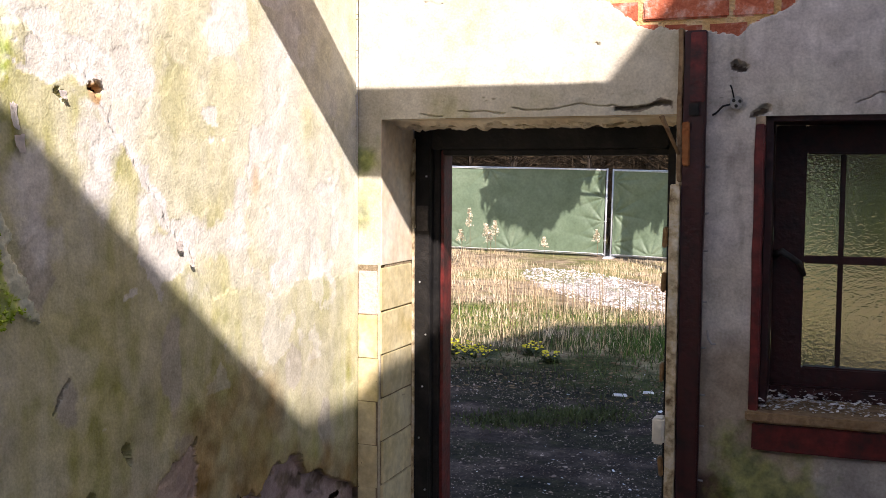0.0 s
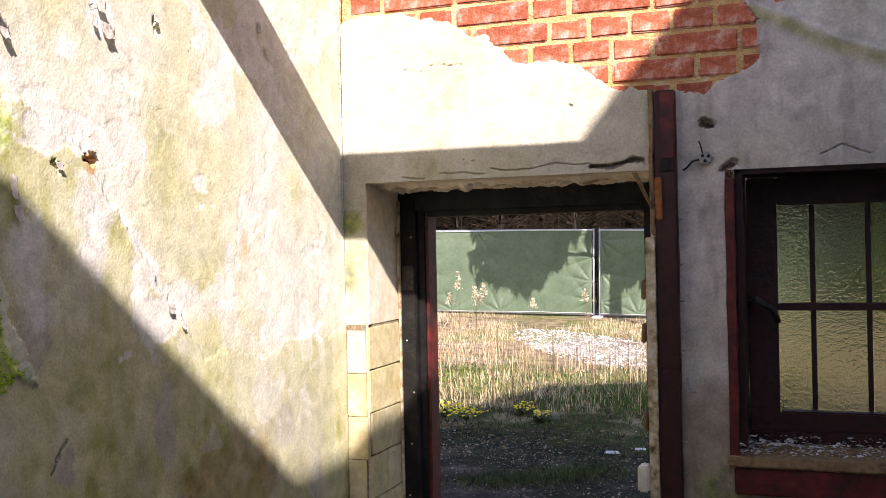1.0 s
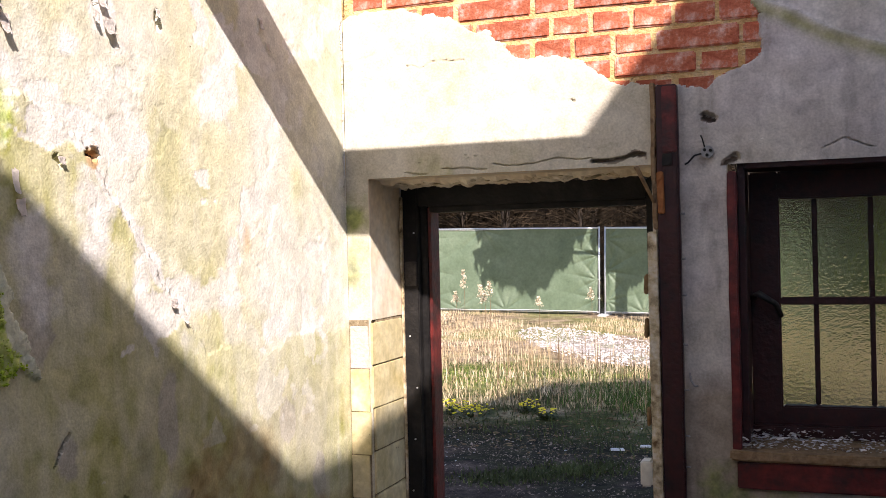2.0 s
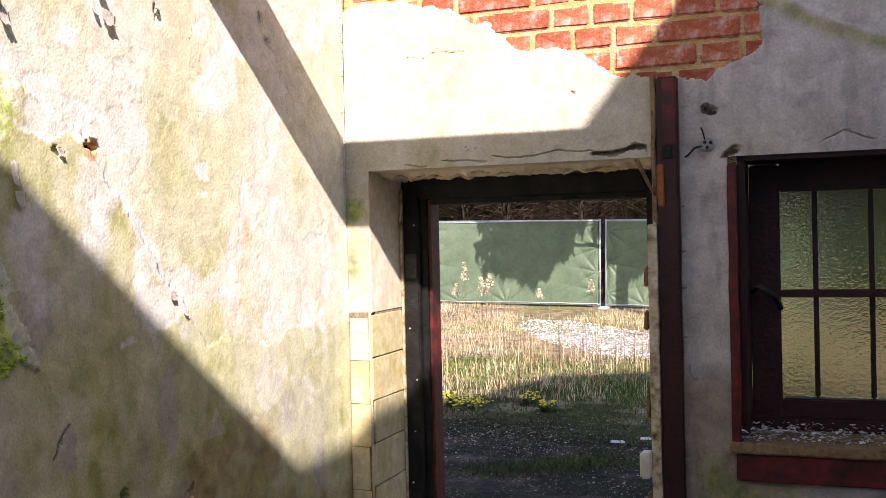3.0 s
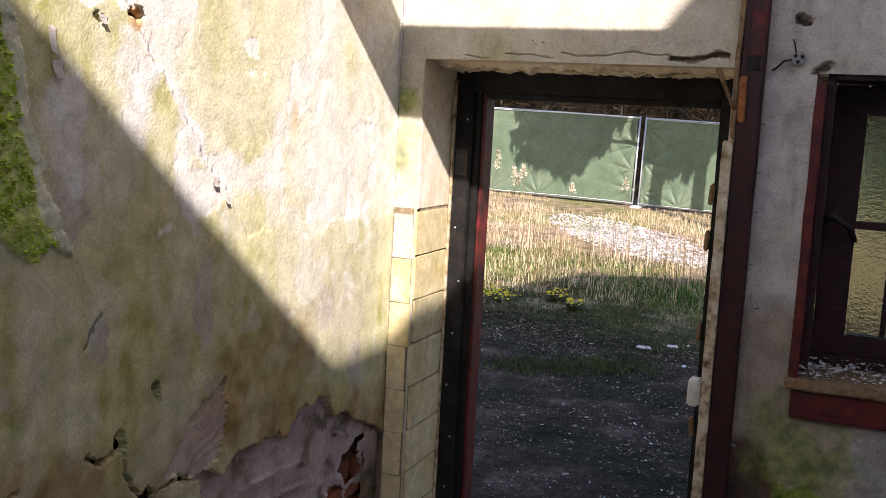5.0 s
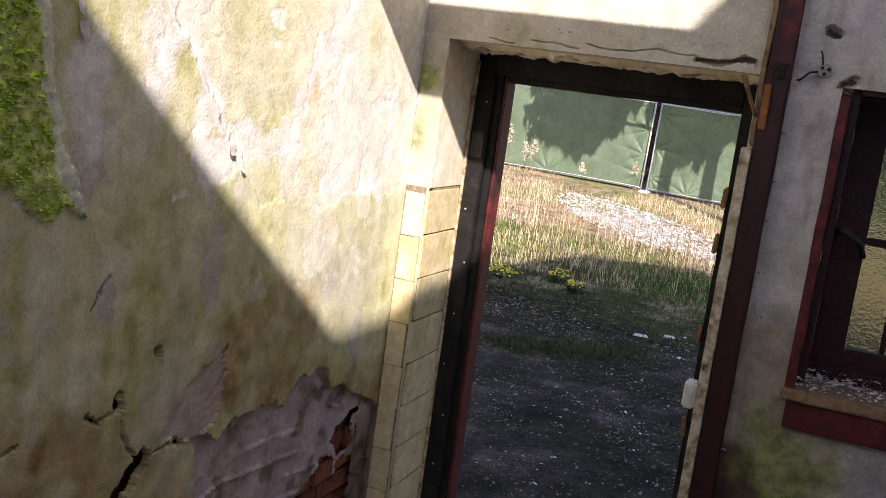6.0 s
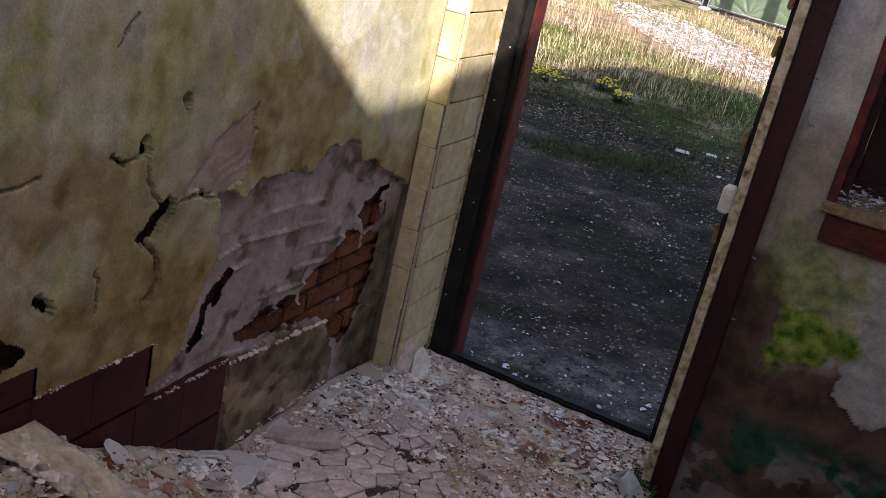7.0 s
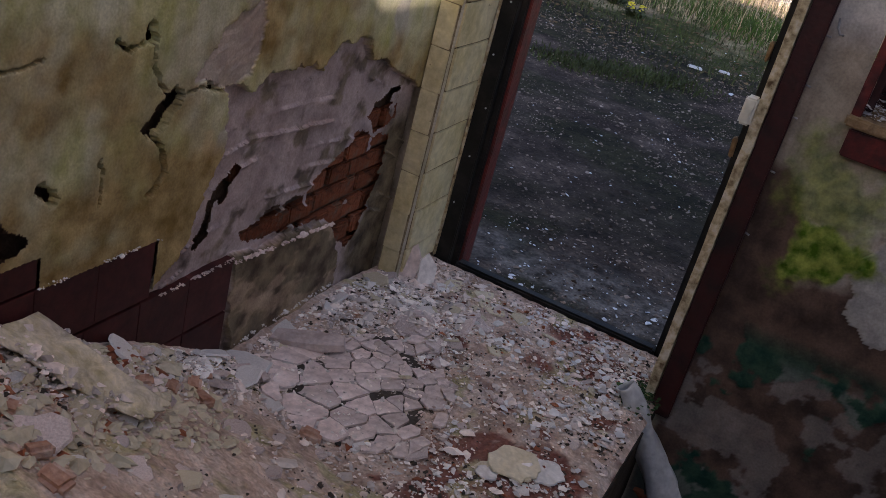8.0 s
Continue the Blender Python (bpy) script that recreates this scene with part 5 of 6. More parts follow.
for x, y, r in [(0.376, -1.01, 0.03), (0.144, -1.42, 0.026), (0.17, -1.34, 0.022), (0.095, -1.66, 0.03), (0.52, 0.12, 0.018), (0.58, -0.365, 0.011), (0.15, -0.40, 0.014), (0.40, -1.93, 0.03), (0.33, -1.90, 0.025), (0.16, -1.24, 0.024), (0.21, -1.27, 0.028), (0.05, -1.80, 0.03), (0.10, -1.92, 0.034), (0.22, -1.86, 0.022), (0.03, -1.62, 0.024), (0.13, -1.14, 0.014)]:
    b = part("brick_fragment", box((-r, -r * 0.7, -r * 0.5), (r, r * 0.7, r * 0.5), r * 0.3, r * 0.35, x * 40, 0), M_FRAG)
    b.matrix_basis = pose(x, y, heap_at(x, y) + r * 0.38, bits.uniform(-15, 15), bits.uniform(-15, 15), bits.uniform(0, 180))
    tagged(b, "broken orange brick fragment on the rubble", "brick", "brick fragments")

# torn yellow lining sheet lying down the heap
gu, gv = np.linspace(0, 1, 60), np.linspace(0, 1, 30)
U, V = np.meshgrid(gu, gv, indexing="ij")
ragU, ragV = U * (0.96 + 0.10 * (fbm(V * 0 + 3, V, 9, 401) - 0.5)), V * (0.9 + 0.30 * (fbm(U, U * 0, 8, 403) - 0.5))
SX = 0.005 + 0.30 * ragU + 0.04 * ragV * (1 - ragU)
SY = -1.60 + 0.09 * ragU - ragV * (0.19 - 0.10 * ragU)
SZ = heap(np.clip(SX, 0, 2), SY) + 0.045 * (1 - V) + 0.026 + 0.010 * (fbm(SX, SY, 14, 410) - 0.5)
me = sheet_mesh("torn_lining", np.stack([SX, SY, SZ], -1).reshape(-1, 3), grid_faces(*U.shape), M_CARD)
lining = tagged(new("torn_lining", me), "torn strip of yellowed wall lining on the heap", "wall lining")
lx, ly = g.uniform(0.02, 0.30, 170), g.uniform(-1.78, -1.50, 170)
scatter("plaster_chips", np.stack([lx, ly, heap(lx, ly) + 0.045], -1), g.gamma(1.6, 0.0035, 170) + 0.002, M_CHIPS, "plaster crumbs lying on the torn lining", "rubble", 0.5, 7)
sol = lining.modifiers.new("thickness", "SOLIDIFY")
sol.thickness = 0.004

# grey flexible duct hanging over the broken floor edge
path = [(0.982, -0.135, 0.082), (1.012, -0.128, 0.052), (1.048, -0.122, 0.0), (1.09, -0.12, -0.062), (1.135, -0.117, -0.125), (1.18, -0.115, -0.19), (1.235, -0.112, -0.268), (1.30, -0.11, -0.385)]
bm = bmesh.new()
rings = []
for k in range(29):
    t = k / 28 * (len(path) - 1)
    a, b = Vector(path[min(int(t), len(path) - 2)]), Vector(path[min(int(t), len(path) - 2) + 1])
    c, way = a.lerp(b, t - min(int(t), len(path) - 2)), (b - a).normalized()
    side = way.cross(Vector((0, 0, 1))).normalized()
    up = side.cross(way)
    ring = []
    for q in range(20):
        th = 2 * math.pi * q / 20
        r = (0.031 + 0.026 * k / 28) * (1 + 0.16 * math.cos(3 * th + 0.35 * k) + 0.10 * noise.noise(Vector((2.2 * math.cos(th), 2.2 * math.sin(th), 0.55 * k))))
        ring.append(bm.verts.new(c + r * (0.8 * math.cos(th) * side + math.sin(th) * up)))
    rings.append(ring)
for r0, r1 in zip(rings, rings[1:]):
    for q in range(20):
        bm.faces.new((r0[q], r0[(q + 1) % 20], r1[(q + 1) % 20], r1[q])).smooth = True
bmesh.ops.recalc_face_normals(bm, faces=bm.faces)
bmesh.ops.solidify(bm, geom=bm.faces[:], thickness=0.0025)
duct = part("flexible_duct", bm, M_PIPE)
tagged(duct, "crumpled grey plastic duct hanging over the floor edge", "duct")
scatter("moss_clump", np.stack([g.normal(1.03, 0.03, 160), g.normal(-0.06, 0.05, 160), 0.03 + 0.02 * g.random(160)], -1), g.uniform(0.004, 0.012, 160), M_NEEDLE, "dark moss clump beside the stud", "moss", 0.6, 9)
n = 900
lx, ly = g.uniform(1.12, 2.4, n), g.uniform(-1.4, 0.0, n)
scatter("dark_rubble", np.stack([lx, ly, -0.355 + 0.02 * g.random(n)], -1), g.gamma(2, 0.008, n) + 0.004, M_CHIPS_RED, "dark damp rubble on the lower floor", "rubble", 0.6, 10)

# ---- yard: one sheet of ground to the horizon ----
def spaced(lo, fine_lo, fine_hi, hi, n_lo, n_fine, n_hi):
    return np.concatenate([lo + (fine_lo - lo) * np.linspace(0, 1, n_lo) ** 0.4, np.linspace(fine_lo, fine_hi, n_fine)[1:], fine_hi + (hi - fine_hi) * np.linspace(0, 1, n_hi)[1:] ** 2.5])


def land(x, y):
    """Height of the yard."""
    far = np.clip((y - 0.4) / 19.5, 0, 1)
    return -0.055 + 0.14 * far - 0.022 * np.clip(x + 3, -12, 12) * far + 0.05 * (fbm(x, y, 0.5, 500, 3) - 0.5) * np.clip((y - 1) / 4, 0, 1) + 0.008 * (fbm(x, y, 6, 510, 3) - 0.5)


def band_of(x, y):
    """How far from the long patch of pale rubble: under 1 inside."""
    return np.hypot(((x + 1.9) * 0.515 - (y - 13.6) * 0.857) / 3.4, ((x + 1.9) * 0.857 + (y - 13.6) * 0.515) / 0.95)


gx, gy = spaced(-400, -9, 5, 400, 14, 240, 14), spaced(-60, 0.34, 20, 900, 8, 320, 26)
gy = np.sort(np.append(gy, 0.32))
X, Y = np.meshgrid(gx, gy, indexing="ij")
wob = 2.0 * (fbm(X, Y, 0.8, 520, 4) - 0.5)
asph = np.clip((5.6 - Y + 2.2 * wob) * 3, 0, 1)
soil = 1 - asph
moss = 0.9 * np.clip((fbm(X, Y * 1.6, 1.3, 530, 5) - 0.45) * 9, 0, 1) * asph * np.clip((Y - 0.9) * 0.8, 0, 1)
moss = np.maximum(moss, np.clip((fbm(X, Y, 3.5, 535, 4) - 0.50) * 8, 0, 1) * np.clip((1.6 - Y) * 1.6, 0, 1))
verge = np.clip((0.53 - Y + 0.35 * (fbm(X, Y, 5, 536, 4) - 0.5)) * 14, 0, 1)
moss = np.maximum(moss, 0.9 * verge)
# Dark ground cover over the house shadow, also darkening the soil as shade.
moss = np.maximum(moss, np.clip((fbm(X, Y, 1.6, 531, 5) - 0.38) * 5, 0, 1) * np.clip((Y - 4.7) * 2, 0, 1) * np.clip((9.2 - Y) * 0.8, 0, 1))
for line in ([(-1.9, 5.4), (-1.05, 5.7), (-0.5, 5.3), (0.1, 4.95), (0.9, 5.1)], [(-0.9, 3.9), (-0.5, 4.3), (0.05, 4.75)], [(-1.3, 4.6), (-0.6, 5.0), (-0.4, 5.3)]):
    moss = np.maximum(moss, np.clip((0.10 - along(X + 0.25 * wob, Y + 0.2 * wob, line)) * 14, 0, 1))
step = np.clip((1.0 - Y + 0.6 * wob) * 4, 0, 1) * 0.8 * (1 - verge) * np.clip((fbm(X, Y, 4, 537, 4) - 0.36) * 7, 0, 1)
rub = np.clip(1.9 - 2.0 * band_of(X, Y) + 4.0 * (fbm(X, Y, 1.1, 540, 4) - 0.5), 0, 1)
# Grass colour is held back in the house shadow to keep it dark.
grs = np.clip((fbm(X, Y, 0.7, 550, 4) - 0.46) * 5, 0, 1) * soil * np.clip((12.5 - Y) * 0.5, 0.55, 1) * np.clip((Y - 7.6) * 0.7, 0.2, 1)
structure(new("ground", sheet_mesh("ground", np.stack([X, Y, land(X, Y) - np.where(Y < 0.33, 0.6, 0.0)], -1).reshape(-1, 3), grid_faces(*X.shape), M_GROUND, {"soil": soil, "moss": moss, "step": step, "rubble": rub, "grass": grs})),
          "yard of old asphalt, moss, weeds and pale rubble, toned darker in the house shadow", "ground")


def on_land(n, x0, x1, y0, y1, lift=0.0):
    x, y = g.uniform(x0, x1, n), g.uniform(y0, y1, n)
    return np.stack([x, y, land(x, y) + lift], -1)


n = 30000
p = on_land(n, -2.8, 1.2, 0.4, 6.2, 0.002)
p = p[fbm(p[:, 0], p[:, 1], 1.7, 570, 4) + 0.5 * g.random(n) > 0.62]
n = len(p)
scatter("gravel_bits", p, g.gamma(1.6, 0.0026, n) + 0.0015, M_GRAVEL, "grey gravel bits strewn on the asphalt", "gravel", 0.5, 41)
n = 1500
p = on_land(n, -2.6, 1.2, 0.42, 6.5, 0.006)
p = p[fbm(p[:, 0], p[:, 1], 1.4, 575, 4) + 0.3 * g.random(n) > 0.70]
n = len(p)
scatter("litter_flakes", p, g.gamma(0.9, 0.0042, n) + 0.0018, M_PAPER, "white paint flakes and litter on the asphalt", "litter", 0.2, 42)
n = 170
p = np.stack([g.uniform(0.1, 1.0, n), g.uniform(0.36, 1.1, n), np.zeros(n)], -1)
p[:, 2] = land(p[:, 0], p[:, 1]) + 0.006
scatter("litter_flakes", p, g.gamma(1.3, 0.003, n) + 0.002, M_PAPER, "white flakes lying on the doorstep", "litter", 0.2, 43)
for x, y, w, lab in [(-0.05, 5.3, 0.065, "white plastic scrap on the asphalt"), (0.16, 5.5, 0.05, "white plastic scrap on the asphalt")]:
    s = part("litter_scrap", prism([(-w, -w * 0.35), (w, -w * 0.3), (w * 0.9, w * 0.4), (-w * 0.8, w * 0.3)], 0.015), M_PAPER)
    s.matrix_basis = pose(x, y, float(land(np.array([x]), np.array([y]))[0]) + 0.004, 2, 3, 20)
    tagged(s, lab, "litter")

n = 3600
a, r = g.uniform(0, 2 * np.pi, n), np.sqrt(g.random(n))
u, v = 3.4 * r * np.cos(a), 1.0 * r * np.sin(a)
x, y = -1.9 + 0.515 * u + 0.857 * v, 13.6 - 0.857 * u + 0.515 * v
scatter("rubble_stones", np.stack([x, y, land(x, y) + 0.01], -1), g.gamma(1.5, 0.0075, n) + 0.004, M_STONES, "pale crushed stones spread between the weeds", "stones", 0.6, 44)

n = 11000
p = on_land(n, -4.6, 1.6, 4.9, 11.0)
keepg = fbm(p[:, 0], p[:, 1], 0.7, 550, 4) + 0.15 * g.random(n) > 0.53 + 0.10 * np.clip(5.8 - p[:, 1], 0, 1) * 3
p = p[keepg]
blades("green_grass", p, g.uniform(0.015, 0.075, len(p)), g.uniform(0.006, 0.016, len(p)), M_GRASS, "short green grass and weeds", "grass", 0.6, 45)
n = 26000
p = on_land(n, -8.0, 1.5, 7.0, 19.6)
dens = fbm(p[:, 0], p[:, 1], 0.6, 560, 4) + 0.12 * g.random(n)
inr = band_of(p[:, 0], p[:, 1]) < 1.05
p = p[(dens > 0.50) & ~(inr & (g.random(n) < 0.95))]
blades("dry_grass", p, g.uniform(0.03, 0.16, len(p)), g.uniform(0.004, 0.010, len(p)), M_DRY, "dry straw-coloured grass", "grass", 0.5, 46)
n = 300
p = on_land(n, -4.2, 0.6, 7.2, 11.5)
p = p[fbm(p[:, 0], p[:, 1], 0.9, 565, 3) > 0.45]
blades("dry_stalks", p, g.uniform(0.30, 0.85, len(p)), g.uniform(0.006, 0.010, len(p)), M_STALK, "upright dead weed stalks", "weeds", 0.08, 47)
n = 110
p = on_land(n, -4.2, 0.6, 7.2, 12.5)
blades("dry_stalks", p, g.uniform(0.25, 0.7, n), g.uniform(0.006, 0.010, n), M_DRY, "upright pale weed stalks", "weeds", 0.12, 48)

fw = random.Random(3)
for x, y, s in [(-1.62, 6.15, 1.0), (-1.95, 6.5, 0.8), (-1.25, 6.9, 0.5), (-0.98, 6.6, 0.4)]:
    zc = float(land(np.array([x]), np.array([y]))[0])
    weed = empty("flowering_weed", (x, y, zc), "low green weed with small yellow flowers", "flower", "yellow flowering weeds")
    leaves = bmesh.new()
    for _ in range(90):
        a, r = fw.uniform(0, 6.28), 0.24 * s * math.sqrt(fw.random())
        c = Vector((r * math.cos(a), r * math.sin(a), fw.uniform(0.01, 0.13 * s)))
        d = Vector((math.cos(a), math.sin(a), fw.uniform(-0.2, 0.8))) * 0.045
        e = Vector((-d.y, d.x, 0.01)) * 0.35
        leaves.faces.new([leaves.verts.new(c + q) for q in (-d * 0.6, e, d, -e)])
    part("leaves", leaves, M_GRASS, weed)["kind"] = "stuff"
    flowers = bmesh.new()
    for _ in range(int(60 * s)):
        a, r = fw.uniform(0, 6.28), 0.23 * s * math.sqrt(fw.random())
        c = Vector((r * math.cos(a), r * math.sin(a), 0.10 * s + fw.uniform(0.02, 0.09)))
        bmesh.ops.create_icosphere(flowers, subdivisions=1, radius=fw.uniform(0.010, 0.018), matrix=Matrix.Translation(c) @ Matrix.Diagonal((1, 1, 0.5, 1)))
    part("blossoms", flowers, M_YELLOW, weed, "yellow blossoms")["kind"] = "stuff"

for x, y, h in [(-5.05, 16.0, 1.15), (-4.75, 16.2, 0.85), (-4.35, 15.5, 0.95), (-5.4, 16.5, 0.7), (-2.75, 17.5, 0.75), (-3.7, 16.8, 0.6), (-4.55, 15.8, 0.75)]:
    zc = float(land(np.array([x]), np.array([y]))[0])
    weed = empty("plumed_weed", (x, y, zc), "tall dead weed with pale feathery seed plumes", "weed", "plumed weeds")
    st = [(0.02 * math.sin(3 * k / 6), 0.02 * math.cos(2 * k / 6), h * k / 6) for k in range(7)]
    part("stem", tube(st, 0.006, 5, 0.5), M_STALK, weed)
    plume = bmesh.new()
    for _ in range(150):
        t = fw.random()
        a = fw.uniform(0, 6.28)
        r = 0.11 * (1 - 0.7 * t) * fw.random()
        c = Vector((r * math.cos(a), r * math.sin(a), h * (0.74 + 0.3 * t) - r * 0.3))
        d = Vector((fw.gauss(0, 1), fw.gauss(0, 1), fw.gauss(0, 1))) * 0.013
        e = Vector((fw.gauss(0, 1), fw.gauss(0, 1), fw.gauss(0, 1))) * 0.010
        plume.faces.new([plume.verts.new(c + q) for q in (-d, e, d, -e)])
    part("plume", plume, M_PLUME, weed, "pale feathery plume")["kind"] = "stuff"

n = 2600
p = on_land(n, -3.4, 1.3, 5.0, 9.5, 0.004)
scatter("leaf_litter", p, g.gamma(2, 0.006, n) + 0.004, M_STALK, "dead brown leaves and stems among the grass", "leaf litter", 0.3, 60)
n = 2600
tw = g.random(n)
x, y = -0.85 + 0.9 * tw + g.normal(0, 0.16, n), 3.95 + 0.75 * tw + g.normal(0, 0.12, n)
blades("asphalt_weeds", np.stack([x, y, land(x, y)], -1), g.uniform(0.01, 0.05, n), g.uniform(0.006, 0.014, n), M_GRASS, "dark weeds growing in the cracked asphalt", "weeds", 0.8, 61)
n = 2600
x, y = 0.1 + g.normal(0, 0.6, n), 8.2 + g.normal(0, 0.6, n)
blades("green_grass", np.stack([x, y, land(x, y)], -1), g.uniform(0.04, 0.15, n), g.uniform(0.006, 0.014, n), M_GRASS_FRESH, "fresh green grass tuft in the shade", "grass", 0.5, 62)

# ---- site fence with tarpaulin ----
def fence_panel(x0, width=4.36):
    fence = empty("site_fence", (x0, 19.9, 0.13), "galvanised site fence panel hung with green tarpaulin", "fence", "site fence panels")
    for a in (0.0, width):
        part("post", tube([(a, 0, -0.1), (a, 0, 2.03)], 0.021, 8), M_ZINC, fence)
    for zz in (0.03, 2.0):
        part("rail", tube([(0, 0, zz), (width, 0, zz)], 0.019, 8), M_ZINC, fence)
    for k in range(1, 9):
        part("wire", tube([(width * k / 9, 0.0, 0.03), (width * k / 9, 0.0, 2.0)], 0.003, 4), M_ZINC, fence)
    u, v = np.meshgrid(np.linspace(0.03, width - 0.03, 190), np.linspace(0.045, 1.99, 96), indexing="ij")
    fold = 0.05 * (fbm(u + x0, v, 1.1, 600, 3) - 0.5)
    for cx, cz in ((0.05, 0.3), (0.05, 1.0), (0.05, 1.75), (width - 0.05, 0.35), (width - 0.05, 0.8), (width - 0.05, 1.35), (width - 0.05, 1.9), (0.9, 0.05), (2.1, 0.05), (1.5, 1.98)):
        dx, dz = u - cx, v - cz
        rr = np.hypot(dx, dz)
        fold += 0.075 * np.exp(-rr / 0.36) * (0.6 - np.abs(np.sin(4.5 * np.arctan2(dz, dx) + cz * 7)) ** 0.6) * np.clip(rr * 8, 0, 1)
    tarp = new("tarpaulin", sheet_mesh("tarpaulin", np.stack([u, -0.04 + fold, v], -1).reshape(-1, 3), grid_faces(*u.shape), M_TARP))
    tarp.parent = fence
    for zz in (0.055, 1.985):
        hem = part("hem", tube([(0.03, -0.055, zz), (width * 0.3, -0.052, zz - 0.012), (width * 0.6, -0.056, zz + 0.008), (width - 0.03, -0.055, zz)], 0.014, 6, 1.0, 0.5), M_TARP_HEM, fence, "pale hemmed edge")
    for zz in (0.35, 0.8, 1.35, 1.75):
        part("tie", tube([(width - 0.02, -0.05, zz), (width + 0.03, -0.02, zz + 0.01)], 0.009, 5), M_TARP_HEM, fence)
    part("foot", box((-0.13, -0.34, -0.14), (0.09, 0.34, 0.0), 0.02), M_CONCRETE_FOOT, fence)
    fence.rotation_euler = (0, radians(1.15), radians(0))
    return fence


for k in range(6):
    fb = fence_panel(-2.91 + 4.5 * (k - 3))
    fb.location.z = 0.115 - 0.0205 * 4.5 * (k - 3)

# ---- woods behind the fence ----
wr = random.Random(17)


def bare_tree(name, x, y, height, radius, seed, label, kind_green=False, group="bare trees"):
    tr = random.Random(seed)
    tree = empty(name, (x, y, 0.0), label, "tree", group)
    lean = (tr.uniform(-0.4, 0.4), tr.uniform(-0.4, 0.4))
    part("trunk", tube([(lean[0] * t * t, lean[1] * t * t, -0.6 + (height + 0.6) * t) for t in (0, 0.2, 0.4, 0.6, 0.8, 1.0)], radius, 8, 0.25), M_BARK, tree)
    n = 520
    gg = np.random.default_rng(seed)
    t = gg.uniform(0.12, 1.0, n)
    a = gg.uniform(0, 2 * np.pi, n)
    ln = (1.1 - 0.7 * t) * height * 0.26 * gg.uniform(0.3, 1, n)
    base = np.stack([lean[0] * t * t, lean[1] * t * t, height * t], -1)
    way = np.stack([np.cos(a), np.sin(a), gg.uniform(-0.1, 0.8, n)], -1)
    mid = base + way * ln[:, None] * 0.55
    tip = base + way * ln[:, None] + gg.normal(0, 0.12, (n, 3))
    w = 0.012 + 0.010 * gg.random(n)
    up = np.zeros((n, 3))
    up[:, 2] = w
    sd = np.stack([-np.sin(a), np.cos(a), 0 * a], -1) * w[:, None]
    v = np.stack([base - up, base + up, mid + 0.7 * up, mid - 0.7 * up, tip, mid + sd, base + sd, base - sd, mid - sd], 1)
    f = (np.array([(0, 1, 2), (0, 2, 3), (3, 2, 4), (6, 7, 8), (6, 8, 5), (5, 8, 4)])[None] + 9 * np.arange(n)[:, None, None]).reshape(-1, 3)
    tw = new("crown", sheet_mesh("crown", v.reshape(-1, 3), f, M_TWIG, smooth=False))
    tw.parent = tree
    tw["kind"] = "stuff"
    return tree


kinds = [bare_tree("bare_tree", -6.5, 24.0, 8.5, 0.17, 701, "leafless tree with dark trunk behind the fence"), bare_tree("bare_tree", -2.2, 25.5, 7.5, 0.13, 702, "leafless tree with dark trunk behind the fence"), bare_tree("bare_tree", -4.1, 23.4, 6.0, 0.10, 703, "slender leafless tree behind the fence")]
for k in range(84):
    src = wr.choice(kinds)
    copy_thing(src, pose(wr.uniform(-16, 9), 22.5 + 18 * wr.random(), 0, 0, 0, wr.uniform(0, 360)) @ Matrix.Diagonal((1, 1, wr.uniform(0.8, 1.2), 1)))
n = 4200
p = np.stack([g.uniform(-16, 9, n), g.uniform(21.5, 30, n), np.full(n, 0.1)], -1)
blades("undergrowth", p, g.uniform(0.8, 3.4, n), g.uniform(0.008, 0.02, n), M_TWIG, "tangled brown undergrowth of bare shoots", "undergrowth", 0.16, 49)
n = 16000
p = np.stack([g.uniform(-70, 60, n), g.uniform(42, 70, n), g.uniform(0.0, 10.0, n)], -1)
scatter("far_woods", p, g.uniform(0.3, 0.9, n), M_BARK, "dense dark woods in the distance", "woods", 0.8, 50)


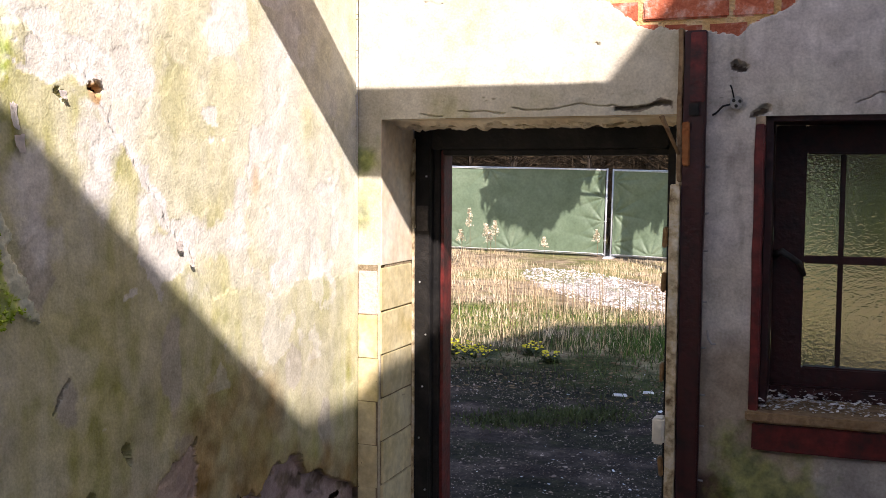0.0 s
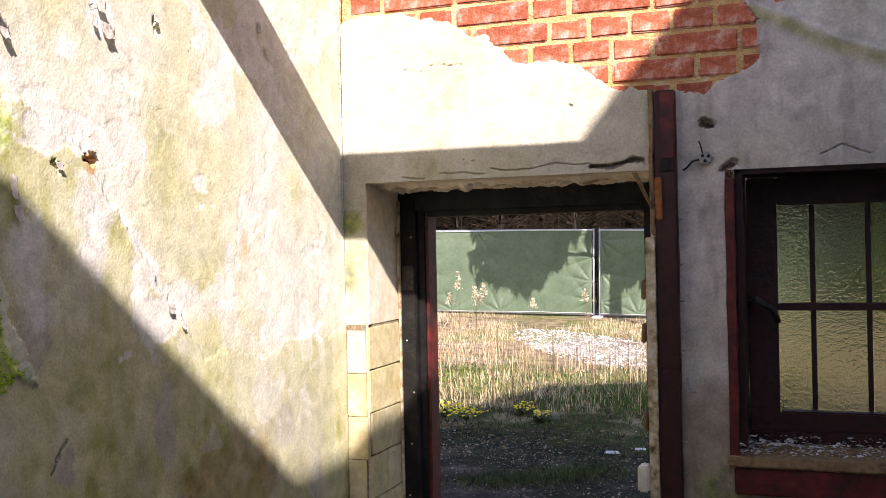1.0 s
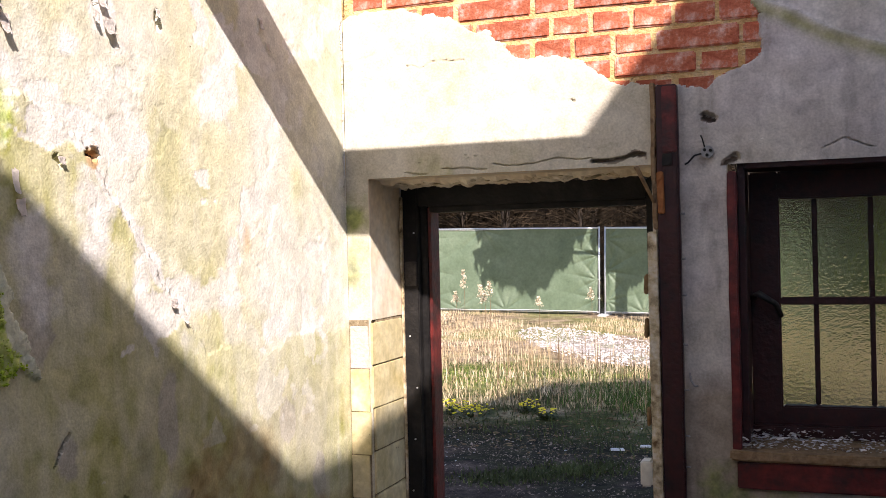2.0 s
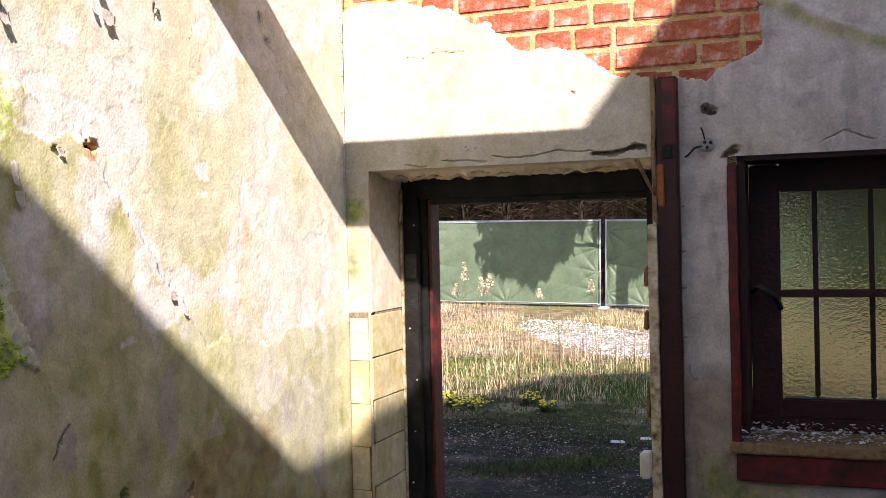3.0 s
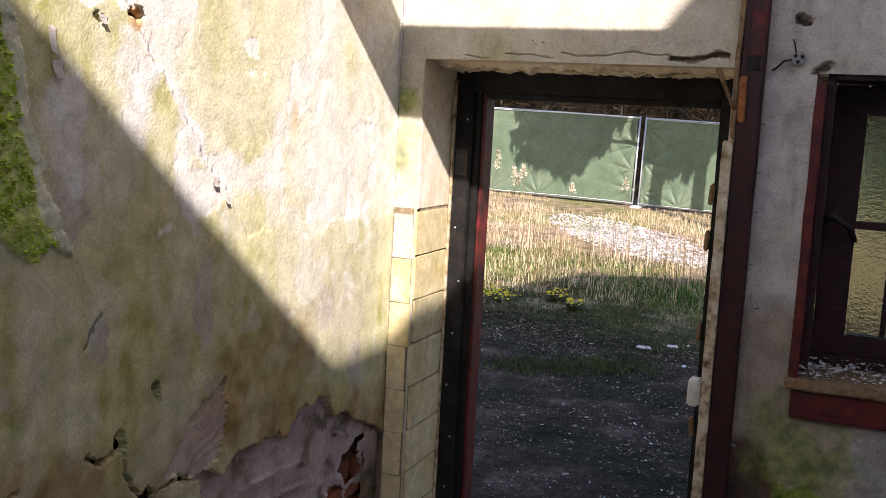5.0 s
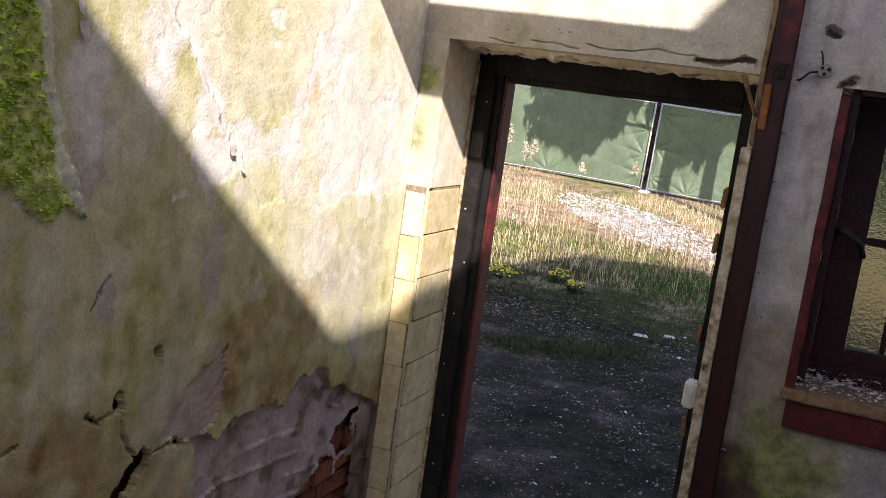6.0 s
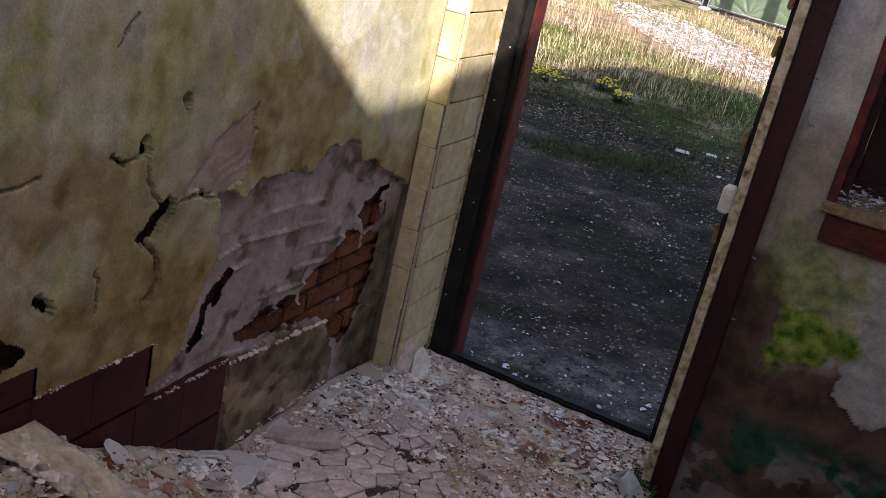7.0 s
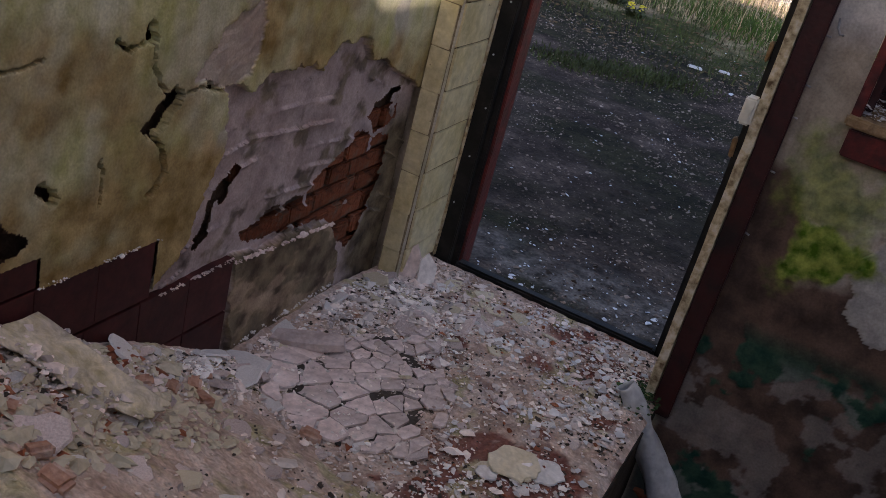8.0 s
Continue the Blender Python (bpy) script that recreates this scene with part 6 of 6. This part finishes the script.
# unseen conifers added above the view, their drooping boughs shaped to shade the fence
def conifer(x, y, z0, z1, reach, trunk_x, seed):
    cr = np.random.default_rng(seed)
    tree = empty("conifer", (trunk_x, y, 0), "unseen dark spruce added so its drooping boughs shadow the fence", "tree", "conifers")
    part("trunk", tube([(0, 0, -0.3), (0.1, 0, 4), (0.05, 0.05, z1 + 1.5)], 0.17, 10, 0.3), M_BARK, tree)
    v, f = [], []
    n_b = 420
    for k in range(n_b):
        t = cr.random()
        zc = z0 + 0.5 + (z1 - z0) * t
        a = cr.uniform(0, 2 * np.pi)
        ln = reach * min(1.0, 0.30 + 1.9 * t) * cr.uniform(0.3, 1.15)
        for s in range(90):
            u = cr.random() ** 0.7
            c = np.array([x - trunk_x + ln * u * np.cos(a), ln * u * np.sin(a), zc - 0.55 * u * ln + cr.normal(0, 0.04)])
            d = np.array([cr.normal(0, 0.05), cr.normal(0, 0.05), -cr.uniform(0.10, 0.42)])
            w = np.array([cr.normal(0, 1), cr.normal(0, 1), 0]) * 0.058
            v += [c - w, c + w, c + d]
            f.append((len(v) - 3, len(v) - 2, len(v) - 1))
    b = new("boughs", sheet_mesh("boughs", np.array(v), np.array(f), M_NEEDLE, smooth=False))
    b.parent = tree
    b["kind"] = "stuff"
    for zc in (z0 + 0.7, (z0 + z1) / 2, z1 - 0.3):
        part("limb", tube([(0, 0, zc), ((x - trunk_x) * 0.6, 0, zc + 0.05), (x - trunk_x, 0, zc)], 0.05, 6, 0.4), M_BARK, tree)


BACKWARD = Vector((0.8, -1.35, 1.0))
for fx, fz, reach, trunk_x, seed in ((-4.6, 0.78, 1.15, -0.55, 801), (-1.95, 0.8, 0.95, 0.4, 802), (3.1, 0.75, 1.5, 5.4, 803)):
    c = Vector((fx, 19.9, fz)) + BACKWARD * 2.6
    conifer(c.x, c.y, c.z, c.z + 3.2, reach, trunk_x, seed)

# leafy shrub in front of the fence, seen through the rippled panes
zc = float(land(np.array([3.9]), np.array([18.6]))[0])
shrub = empty("evergreen_shrub", (3.9, 18.6, zc), "yellow-green leafy shrub growing before the tarpaulin", "shrub")
for k in range(7):
    a = 0.9 * k
    part("stem", tube([(0.08 * math.cos(a), 0.08 * math.sin(a), -0.05), (0.25 * math.cos(a), 0.25 * math.sin(a), 0.9), (0.6 * math.cos(a), 0.5 * math.sin(a), 1.9)], 0.022, 6, 0.3), M_BARK, shrub)
lr = np.random.default_rng(811)
n = 2600
a, r, h = lr.uniform(0, 2 * np.pi, n), np.sqrt(lr.random(n)), lr.uniform(0.5, 2.5, n)
c = np.stack([1.0 * r * np.cos(a), 0.6 * r * np.sin(a), h + 0.2 * lr.normal(0, 1, n)], -1)
d, e = lr.normal(0, 0.045, (n, 3)), lr.normal(0, 0.028, (n, 3))
leaves = new("leaves", sheet_mesh("leaves", np.stack([c - d, c + e, c + d, c - e], 1).reshape(-1, 3), np.arange(4 * n).reshape(-1, 4), M_LEAF, smooth=False))
leaves.parent = shrub
leaves["kind"] = "stuff"
